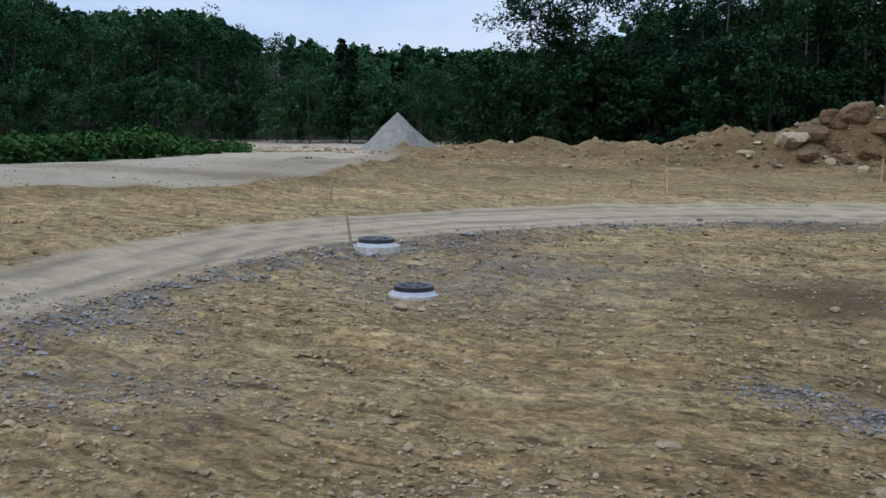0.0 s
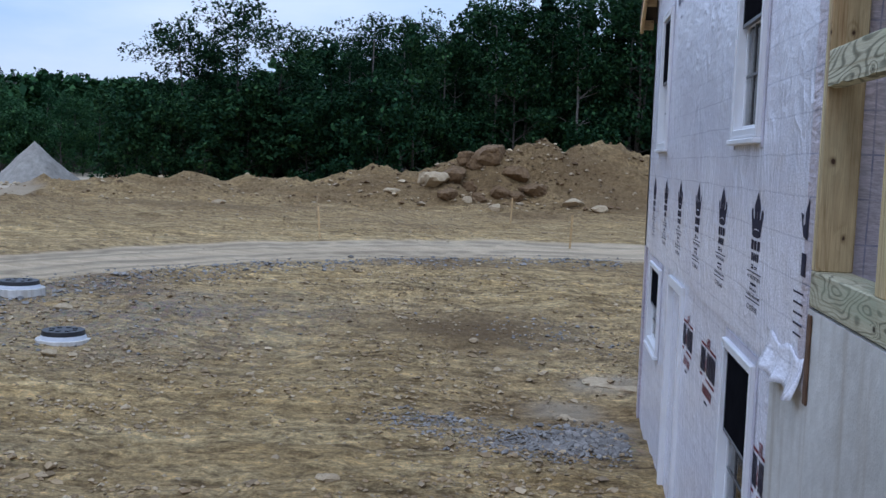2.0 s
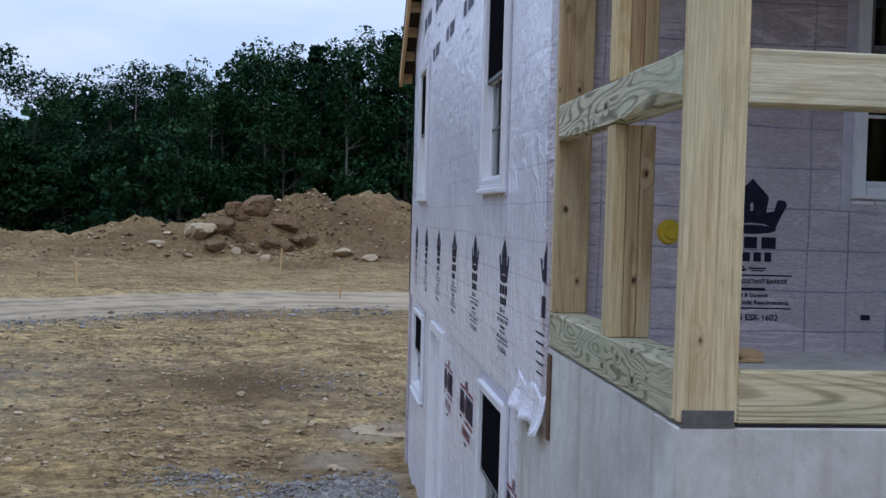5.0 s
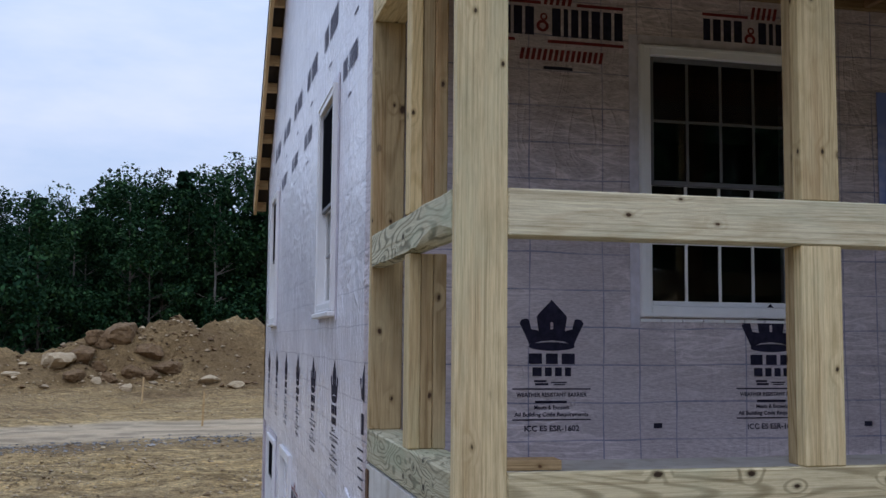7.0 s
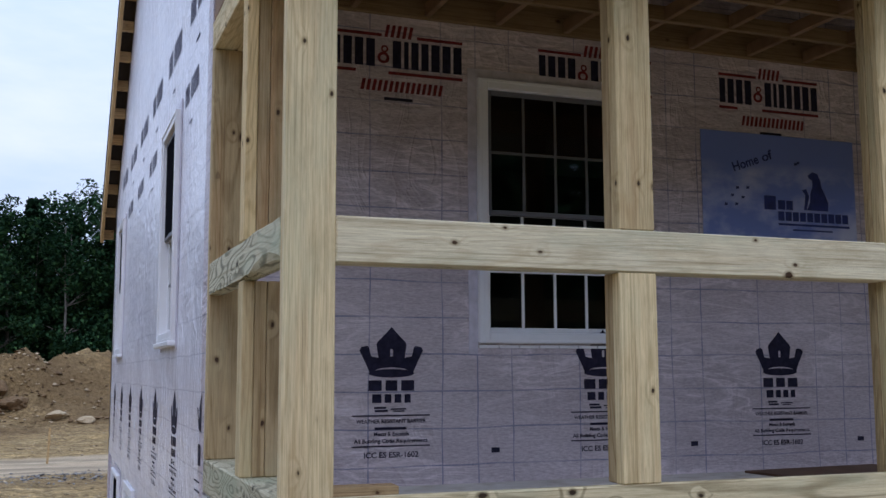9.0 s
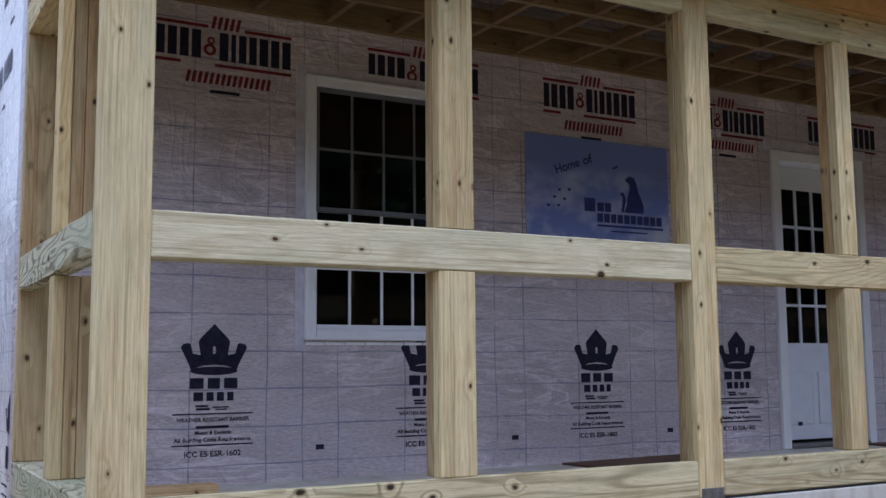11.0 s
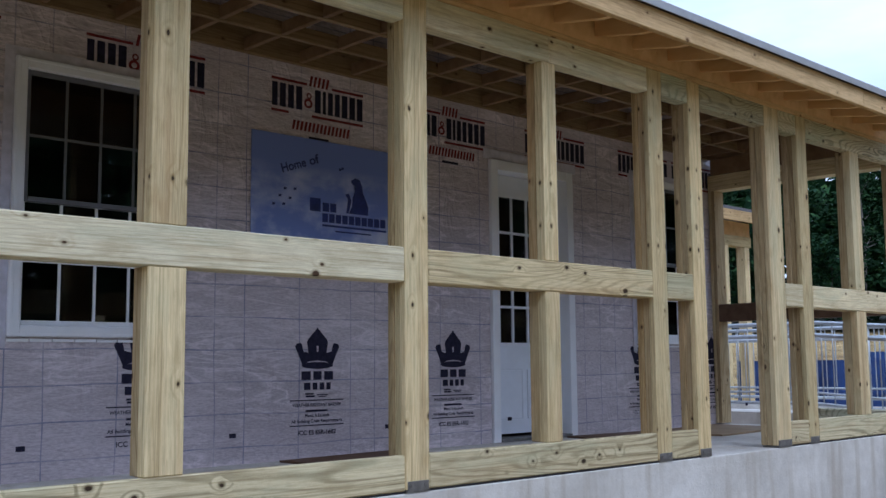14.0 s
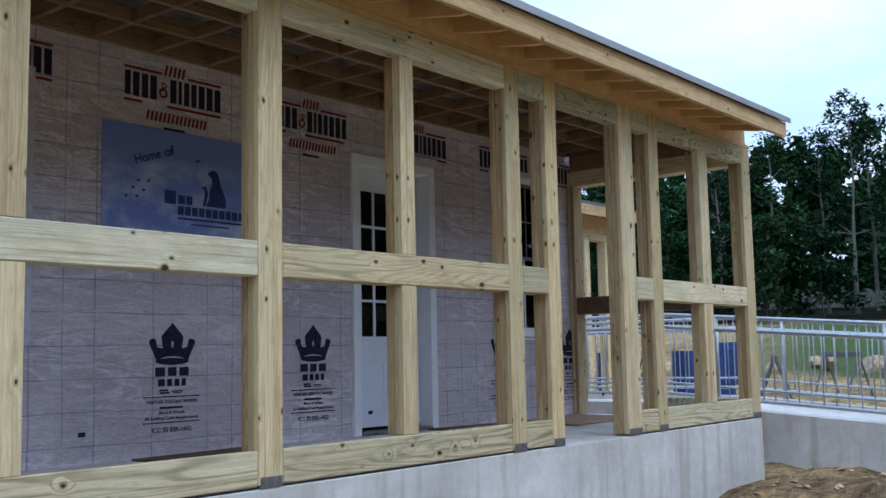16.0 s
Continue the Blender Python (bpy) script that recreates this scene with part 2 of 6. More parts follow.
def mat_plain(name, base, rough, metal=0.0, spec=0.5, vary=0.12, scale=8.0, bump=0.1):
    n = Nodes(name, rough, metal, spec)
    f = n.noise(n.coords((1, 1, 1), True), scale, 5, 0.6)
    lo = tuple(v * (1 - vary) for v in base)
    hi = tuple(min(1.0, v * (1 + vary)) for v in base)
    n.color(n.ramp(f, (0.3, lo), (0.7, hi)))
    if bump:
        n.bump(f, bump, 0.01)
    return n.m


VINYL = mat_plain("white_vinyl", (0.80, 0.80, 0.82), 0.35, vary=0.03, bump=0.02)
DOOR_PAINT = mat_plain("primed_steel", (0.72, 0.74, 0.80), 0.4, vary=0.04, bump=0.02)
TAPE = mat_plain("flashing_tape", (0.56, 0.53, 0.60), 0.4, vary=0.18, scale=14, bump=0.4)
INK = mat_plain("black_ink", (0.022, 0.02, 0.04), 0.6, vary=0.4, scale=30, spec=0.1, bump=0)
INK_FADED = mat_plain("faded_ink", (0.12, 0.115, 0.16), 0.6, vary=0.5, scale=30, spec=0.1, bump=0)
INK_RED = mat_plain("red_ink", (0.17, 0.028, 0.034), 0.6, vary=0.4, scale=30, spec=0.1, bump=0)
INK_BLUE = mat_plain("blue_ink", (0.018, 0.03, 0.16), 0.5, vary=0.3, scale=20, bump=0)
STEEL = mat_plain("galvanised_steel", (0.46, 0.48, 0.50), 0.42, 0.85, vary=0.15, scale=20, bump=0.05)
PLATE = mat_plain("steel_bracket", (0.20, 0.19, 0.18), 0.6, 0.6, vary=0.25, scale=25)
BLACK_GAP = mat_plain("sill_seal", (0.015, 0.015, 0.017), 0.8, vary=0.3, bump=0)
RUBBER = mat_plain("black_plastic_lid", (0.02, 0.02, 0.022), 0.5, vary=0.3)
WHITE_RING = mat_plain("white_plastic_ring", (0.60, 0.62, 0.66), 0.45, vary=0.05)
YELLOW = mat_plain("yellow_plastic", (0.62, 0.44, 0.02), 0.4, vary=0.1)
DRIP = mat_plain("drip_metal", (0.38, 0.38, 0.39), 0.5, 0.3, vary=0.1)
SHINGLE = mat_plain("asphalt_roofing", (0.13, 0.13, 0.14), 0.9, vary=0.3, scale=40, bump=0.6)
# inside surfaces coloured near black, so that the rooms read as unlit
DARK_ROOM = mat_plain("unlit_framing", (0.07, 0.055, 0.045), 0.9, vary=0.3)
BLUE_TARP = mat_plain("blue_plastic", (0.015, 0.05, 0.19), 0.45, vary=0.25, scale=3)
GREY_MACHINE = mat_plain("grey_plastic", (0.12, 0.12, 0.13), 0.5, vary=0.2)
PEG = mat_plain("weathered_stake", (0.40, 0.29, 0.16), 0.8, vary=0.25, scale=20)
SCREEN_DARK = mat_plain("insect_screen", (0.01, 0.01, 0.012), 1.0, spec=0.0, vary=0.2, bump=0)


def mat_concrete(name, base, low):
    n = Nodes(name, 0.85, spec=0.3)
    v = n.coords((1, 1, 1))
    a = n.noise(v, 1.1, 5, 0.6)
    b = n.noise(v, 9.0, 5, 0.65)
    fine = n.noise(v, 60.0, 3)
    c = n.ramp(a, (0.3, low), (0.7, base))
    c = n.mix(0.5, c, n.ramp(b, (0.3, (0.75, 0.73, 0.7)), (0.65, (1.08, 1.08, 1.08))), "MULTIPLY")
    streak = n.noise(n.coords((5, 5, 0.5)), 1.5, 4)
    c = n.mix(n.ramp(streak, (0.52, (0, 0, 0)), (0.72, (0.6, 0.6, 0.6))), c, (0.36, 0.30, 0.22))
    pit = n.add("TexVoronoi", Scale=26.0)
    n.link(v, pit.inputs["Vector"])
    c = n.mix(n.ramp(pit.outputs["Distance"], (0.04, (0.5,) * 3), (0.09, (0,) * 3)), c, (0.16, 0.15, 0.14))
    n.color(c)
    n.bump(n.math("ADD", n.math("MULTIPLY", b, 0.6), n.math("MULTIPLY", fine, 0.3)), 0.35, 0.02)
    return n.m


CONCRETE = mat_concrete("concrete", (0.71, 0.685, 0.64), (0.49, 0.465, 0.42))


def mat_sign():
    n = Nodes("printed_sky_sign", 0.35)
    co = n.coords((1.6, 1, 2.6))
    f = n.noise(co, 1.9, 5, 0.55)
    sep = n.add("SeparateXYZ")
    n.link(n.coords((1, 1, 1)), sep.inputs[0])
    low = n.ramp(sep.outputs[2], (0.0, (1, 1, 1)), (0.42, (0.75,) * 3), (0.5, (0, 0, 0)))
    cloud = n.mix(1.0, n.ramp(f, (0.44, (0, 0, 0)), (0.66, (0.8,) * 3)), low, "MULTIPLY")
    n.color(n.mix(cloud, (0.19, 0.26, 0.60), (0.66, 0.68, 0.80)))
    return n.m


SIGN = mat_sign()

glass_n = Nodes("window_glass", 0.0)
g_out = glass_n.t.nodes["Material Output"]
g_glossy = glass_n.add("BsdfGlossy", Roughness=0.02)
g_clear = glass_n.add("BsdfTransparent", Color=(0.80, 0.84, 0.86, 1))
g_fres = glass_n.add("Fresnel", IOR=1.5)
g_mix = glass_n.add("MixShader")
glass_n.link(g_fres.outputs[0], g_mix.inputs[0])
glass_n.link(g_clear.outputs[0], g_mix.inputs[1])
glass_n.link(g_glossy.outputs[0], g_mix.inputs[2])
glass_n.link(g_mix.outputs[0], g_out.inputs["Surface"])
GLASS = glass_n.m


def mat_ground():
    n = Nodes("earth", 0.95, spec=0.12)
    v = n.coords((1, 1, 1))
    big = n.noise(v, 0.16, 5, 0.6)
    mid = n.noise(n.coords((0.5, 1.5, 1)), 1.0, 7, 0.7, 0.7)
    streak = n.noise(n.coords((0.45, 2.3, 1)), 1.25, 8, 0.74, 1.1)
    fine = n.noise(v, 7.0, 7, 0.75)
    grit = n.noise(v, 24.0, 6, 0.78)
    c = n.ramp(mid, (0.30, (0.29, 0.21, 0.105)), (0.5, (0.46, 0.35, 0.19)), (0.68, (0.60, 0.49, 0.295)))
    c = n.mix(n.ramp(big, (0.42, (0, 0, 0)), (0.62, (0.5,) * 3)), c, (0.45, 0.35, 0.21))
    c = n.mix(n.ramp(n.noise(n.coords((0.5, 0.5, 0.5)), 0.35, 4), (0.54, (0, 0, 0)), (0.66, (0.65,) * 3)), c, (0.17, 0.11, 0.06))
    c = n.mix(0.75, c, n.ramp(streak, (0.36, (0.40, 0.365, 0.33)), (0.47, (0.92, 0.92, 0.92)), (0.64, (1.38, 1.35, 1.27))), "MULTIPLY")
    c = n.mix(0.8, c, n.ramp(fine, (0.36, (0.46, 0.42, 0.38)), (0.50, (1.02,) * 3), (0.63, (1.42, 1.38, 1.30))), "MULTIPLY")
    c = n.mix(0.7, c, n.ramp(n.noise(n.coords((0.8, 1.4, 1)), 2.6, 6, 0.75, 0.6), (0.37, (0.45, 0.41, 0.37)), (0.48, (1,) * 3), (0.62, (1.4, 1.36, 1.28))), "MULTIPLY")
    c = n.mix(0.6, c, n.ramp(grit, (0.38, (0.55, 0.52, 0.48)), (0.62, (1.38, 1.35, 1.30))), "MULTIPLY")
    cell = n.add("TexVoronoi", Scale=9.0)
    n.link(v, cell.inputs["Vector"])
    peb = n.ramp(cell.outputs["Distance"], (0.12, (0.8,) * 3), (0.22, (0,) * 3))
    peb = n.mix(1.0, peb, n.ramp(n.noise(v, 2.0, 3), (0.48, (0,) * 3), (0.6, (1,) * 3)), "MULTIPLY")
    c = n.mix(peb, c, (0.43, 0.37, 0.29))
    track = n.noise(n.coords((1.1, 3.0, 1)), 2.4, 6, 0.72, 1.2)
    c = n.mix(0.6, c, n.ramp(track, (0.38, (0.42, 0.38, 0.34)), (0.46, (1,) * 3), (0.56, (1,) * 3), (0.64, (1.4, 1.36, 1.28))), "MULTIPLY")
    # gravel and road, sand, clay, grass and forest floor zones
    stone = n.add("TexVoronoi", Scale=16.0)
    n.link(v, stone.inputs["Vector"])
    sc = n.mix(0.7, (0.29, 0.275, 0.26), stone.outputs["Color"], "SOFT_LIGHT")
    sc = n.mix(0.65, sc, (0.29, 0.265, 0.24))
    sc = n.mix(0.7, sc, n.ramp(grit, (0.34, (0.45,) * 3), (0.66, (1.35,) * 3)), "MULTIPLY")
    gr = n.math("MULTIPLY", n.attr("gravel"), n.ramp(n.noise(v, 1.6, 6, 0.75), (0.4, (0.15,) * 3), (0.58, (0.9,) * 3)))
    c = n.mix(gr, c, sc)
    roadc = n.ramp(streak, (0.34, (0.53, 0.42, 0.295)), (0.62, (0.76, 0.635, 0.47)))
    roadc = n.mix(0.4, roadc, n.ramp(fine, (0.3, (0.75,) * 3), (0.65, (1.12,) * 3)), "MULTIPLY")
    roadc = n.mix(n.math("MULTIPLY", n.attr("rut"), 0.85), roadc, (0.33, 0.27, 0.205))
    c = n.mix(n.attr("road"), c, roadc)
    c = n.mix(n.attr("sand"), c, n.ramp(mid, (0.3, (0.46, 0.385, 0.295)), (0.7, (0.63, 0.55, 0.44))))
    c = n.mix(n.attr("clay"), c, n.ramp(fine, (0.3, (0.13, 0.086, 0.045)), (0.7, (0.26, 0.182, 0.10))))
    c = n.mix(n.attr("grass"), c, n.ramp(fine, (0.3, (0.055, 0.10, 0.03)), (0.7, (0.125, 0.18, 0.06))))
    c = n.mix(n.attr("litter"), c, n.ramp(fine, (0.3, (0.012, 0.015, 0.008)), (0.7, (0.03, 0.032, 0.018))))
    n.color(n.mix(1.0, c, (1.0, 0.955, 0.86), "MULTIPLY"))
    h = n.math("ADD", n.math("MULTIPLY", fine, 0.7), n.math("MULTIPLY", grit, 0.4))
    h = n.math("ADD", n.math("ADD", h, n.math("MULTIPLY", streak, 0.8)), n.math("MULTIPLY", track, 0.9))
    n.bump(h, 1.0, 0.09)
    return n.m


EARTH = mat_ground()


def mat_rock(name, lo, hi):
    n = Nodes(name, 0.9, spec=0.25)
    v = n.coords((1, 1, 1), True)
    f = n.noise(v, 5.0, 6, 0.65)
    geo = n.add("NewGeometry")
    c = n.ramp(f, (0.3, lo), (0.7, hi))
    c = n.mix(1.0, c, n.ramp(geo.outputs["Random Per Island"], (0, (0.6, 0.58, 0.55)), (1, (1.2, 1.18, 1.12))), "MULTIPLY")
    n.color(c)
    n.bump(f, 0.6, 0.03)
    return n.m


ROCK = mat_rock("field_stone", (0.37, 0.28, 0.175), (0.56, 0.455, 0.31))
GREY_STONE = mat_rock("crushed_stone", (0.20, 0.19, 0.18), (0.36, 0.345, 0.33))
CLAY_ROCK = mat_rock("earthy_boulder", (0.095, 0.057, 0.03), (0.26, 0.17, 0.09))
CLOD = mat_rock("earth_clod", (0.28, 0.20, 0.115), (0.42, 0.315, 0.19))


def mat_leaf(name, dark, lit, warm):
    n = Nodes(name, 0.8, spec=0.05)
    geo = n.add("NewGeometry")
    info = n.add("ObjectInfo")
    c = n.ramp(geo.outputs["Random Per Island"], (0.0, dark), (0.75, lit), (1.0, warm))
    c = n.mix(1.0, c, n.ramp(info.outputs["Random"], (0, (0.62, 0.72, 0.66)), (1, (1.18, 1.12, 0.95))), "MULTIPLY")
    n.color(c)
    return n.m


LEAF = mat_leaf("broad_leaves", (0.010, 0.029, 0.018), (0.028, 0.072, 0.034), (0.06, 0.125, 0.05))
# the same broad leaves, lightened in colour to carry distant haze
LEAF_HAZED = mat_leaf("hazed_broad_leaves", (0.018, 0.05, 0.028), (0.048, 0.115, 0.05), (0.085, 0.17, 0.065))
NEEDLE = mat_leaf("pine_needles", (0.009, 0.024, 0.016), (0.02, 0.05, 0.03), (0.034, 0.074, 0.04))
SCRUB = mat_leaf("scrub_leaves", (0.016, 0.048, 0.013), (0.045, 0.105, 0.028), (0.09, 0.16, 0.045))
BARK = mat_plain("bark", (0.07, 0.062, 0.052), 0.9, vary=0.45, scale=6, bump=0.8)
BARK_PALE = mat_plain("pale_bark", (0.17, 0.155, 0.135), 0.9, vary=0.4, scale=6, bump=0.6)


# ---- building blocks ----
def mesh_of(name, bm, material, smooth=False):
    me = bpy.data.meshes.new(name)
    bm.to_mesh(me)
    bm.free()
    for m in material if isinstance(material, (list, tuple)) else (material,):
        me.materials.append(m)
    if smooth:
        for p in me.polygons:
            p.use_smooth = True
    return me


def part(name, bm, material, parent=None, label="", at=None):
    """One mesh object under a thing; bm may be a ready mesh."""
    me = bm if isinstance(bm, bpy.types.Mesh) else mesh_of(name, bm, material)
    ob = new(name, me)
    if parent:
        ob.parent = parent
    if at is not None:
        ob.matrix_basis = at
    if label:
        ob["label"] = label
    return ob


def thing(name, label, category, at=None, group="", kind=""):
    ob = new(name)
    ob.empty_display_size = 0.2
    if at is not None:
        ob.matrix_basis = at
    return tagged(ob, label, category, group, kind)


def add_box(bm, lo, hi, bevel=0.0):
    """An axis-aligned box from corner to corner, edges eased by bevel."""
    r = bmesh.ops.create_cube(bm, size=1.0)
    c = [(a + b) / 2 for a, b in zip(lo, hi)]
    s = [abs(b - a) for a, b in zip(lo, hi)]
    bmesh.ops.transform(bm, matrix=Matrix.LocRotScale(c, None, s), verts=r["verts"])
    if bevel:
        edges = list({e for v in r["verts"] for e in v.link_edges})
        bmesh.ops.bevel(bm, geom=edges, offset=bevel, segments=1, affect="EDGES")


def box(lo, hi, bevel=0.0):
    bm = bmesh.new()
    add_box(bm, lo, hi, bevel)
    return bm


def add_tube(bm, a, b, r0, r1=None, seg=8):
    a, b = Vector(a), Vector(b)
    m = Matrix.Translation((a + b) / 2) @ (b - a).to_track_quat("Z", "Y").to_matrix().to_4x4()
    bmesh.ops.create_cone(bm, cap_ends=True, segments=seg, radius1=r0, radius2=r0 if r1 is None else r1, depth=(b - a).length, matrix=m)


def board(name, lo, hi, parent, material=LUMBER, label="", bevel=0.004, bow=0.0):
    """A piece of lumber from corner lo to corner hi; its own x axis runs along its grain."""
    lo, hi = Vector(lo), Vector(hi)
    size, c = hi - lo, (lo + hi) / 2
    k = max(range(3), key=lambda i: size[i])
    turn = (Matrix.Identity(4), Matrix.Rotation(radians(90), 4, "Z"), Matrix.Rotation(radians(-90), 4, "Y"))[k]
    sx, sy, sz = size[k], (size.y, size.x, size.y)[k], (size.z, size.z, size.x)[k]
    bm = box((-sx / 2, -sy / 2, -sz / 2), (sx / 2, sy / 2, sz / 2), bevel)
    return part(name, bm, material, parent, label, Matrix.Translation(c) @ turn)


def wall_boxes(bm, u0, u1, z0, z1, holes, put):
    """Fills a wall from u0 to u1 and z0 to z1 but for the holes (u0, u1, z0, z1); put(bm, u0, u1, z0, z1) adds one block."""
    us = sorted({u0, u1, *[h[0] for h in holes], *[h[1] for h in holes]})
    for a, b in zip(us, us[1:]):
        z = z0
        for h in sorted((h for h in holes if h[0] < (a + b) / 2 < h[1]), key=lambda h: h[2]):
            if h[2] > z:
                put(bm, a, b, z, h[2])
            z = h[3]
        if z < z1:
            put(bm, a, b, z, z1)


# ---- the lie of the land ----
STAND = Vector((-1.2, -3.0))
LEFT_R = (0, 6, 9, 13, 17, 20.5, 23, 29, 42, 52, 80, 130, 220, 450, 1500)
LEFT_Z = (-1.0, -2.3, -2.72, -2.68, -2.40, -2.12, -2.0, -1.85, -1.6, -1.9, -2.3, -2.0, 2.0, 26.0, 60.0)
RIGHT_R = (0, 5, 7.5, 9.3, 16, 30, 45, 75, 200, 450, 1500)
RIGHT_Z = (-1.0, -1.02, -0.95, -0.66, -0.50, 0.1, 0.9, 3.0, 9.0, 30.0, 60.0)
ROAD_AZ = (-75, -60, -48, -31, -15, -2, 10, 35)
ROAD_R = (10.6, 13.6, 17.0, 22.6, 26.4, 28.7, 29.4, 31)
PILES = ((0.4, 47.5, 3.0, 2.6, 2.5), (3.6, 48.5, 3.0, 2.6, 1.7), (-4.4, 45.6, 2.6, 2.0, 1.8), (-2.0, 46.5, 1.6, 1.6, 1.25),
         (-8.5, 45.5, 4.0, 2.5, 1.15), (-15, 44.5, 6.5, 2.5, 0.9), (-21, 42, 5.0, 2.2, 0.75), (8.5, 48.5, 4.0, 3.0, 0.9))


def smooth(a, b, v):
    k = max(0.0, min(1.0, (v - a) / (b - a)))
    return k * k * (3 - 2 * k)


def polar(x, y):
    dx, dy = x - STAND.x, y - STAND.y
    return math.hypot(dx, dy), math.degrees(math.atan2(dx, dy))


def road_off(r, az):
    """How far a place lies from the middle of the haul road, in metres."""
    return (r - float(np.interp(az, ROAD_AZ, ROAD_R))) * (1.12 if az < -24 else 1.0) if -80 < az < 60 else 99.0


def sand_edge(az):
    """How far off the pale sand flat begins in a direction, in metres."""
    return float(np.interp(az, (-48, -35, -31.7, -27.5, -23), (32, 32, 35.5, 46.5, 88)))


def ground_z(x, y, rough=True):
    r, az = polar(x, y)
    side = smooth(24, 62, az) if az < 120 else smooth(180, 120, az)
    z = float(np.interp(r, LEFT_R, LEFT_Z)) * (1 - side) + float(np.interp(r, RIGHT_R, RIGHT_Z)) * side
    for px, py, sx, sy, h in PILES:
        z += h * math.exp(-(((x - px) / sx) ** 2 + ((y - py) / sy) ** 2))
    if rough:
        off = abs(road_off(r, az))
        calm = 0.25 if off < 2.0 else 0.25 + 0.75 * smooth(2.0, 3.0, off)
        if 24 < r < 56 and -36 < az < 20:
            calm *= 1.0 + 0.8 * smooth(33, 40, r)
        p = Vector((x, y, 0.0))
        if -52 < az < -24 and 26 < r < 70:
            z += (0.16 + 0.30 * max(0.0, noise.noise(p * 0.5))) * math.exp(-(((r - sand_edge(az) + 1.3) / 0.9) ** 2))
        z += 0.13 * calm * noise.noise(p * 0.45)
        z += 0.075 * calm * (noise.noise(Vector((x * 0.6, y * 2.2, 3.0))) + 0.7 * noise.noise(p * 3.1))
        z += 0.03 * calm * noise.noise(p * 6.3)
        if off < 3.2:
            z += 0.05 * smooth(2.0, 2.5, off) * smooth(3.2, 2.6, off) - 0.02 * math.cos(off * 5.2)
        lump = sum(math.exp(-(((x - px) / (sx * 1.3)) ** 2 + ((y - py) / (sy * 1.3)) ** 2)) for px, py, sx, sy, h in PILES)
        if lump > 0.05:
            z += lump * (0.30 * noise.noise(p * 0.6) + 0.20 * abs(noise.noise(p * 1.4)) + 0.08 * noise.noise(p * 3.7) + 0.05 * noise.noise(p * 7.9))
        z -= 0.65 * math.exp(-(((x + 3.9) / 1.7) ** 2 + ((y - 44.0) / 0.9) ** 2))
    return z


GRAVEL = ((-0.95, 8.9, 0.85, 0.6, 1.0), (-2.6, 9.5, 0.8, 0.5, 0.45), (-0.45, 9.4, 0.6, 0.5, 0.9), (-8.7, 12.9, 2.8, 2.2, 0.6), (-9.5, 6.2, 2.4, 1.2, 0.6),
          (-1.2, 14.5, 1.3, 1.2, 0.5), (-12.0, 8.6, 2.0, 0.9, 0.7), (-7.2, 15.0, 3.5, 1.6, 0.5))
CLAY = ((-2.6, 14.6, 1.6, 1.4, 1.1), (-4.2, 44.8, 2.2, 1.3, 2.6), (-0.6, 44.0, 6.0, 1.6, 0.45), (-18, 36.5, 9.0, 1.4, 0.7), (-28, 27.0, 9.0, 1.4, 0.55), (0.5, 22.5, 8.0, 1.0, 0.5), (-1.0, 45.0, 8.0, 3.5, 0.5), (-16, 42.5, 9.0, 2.5, 0.35))


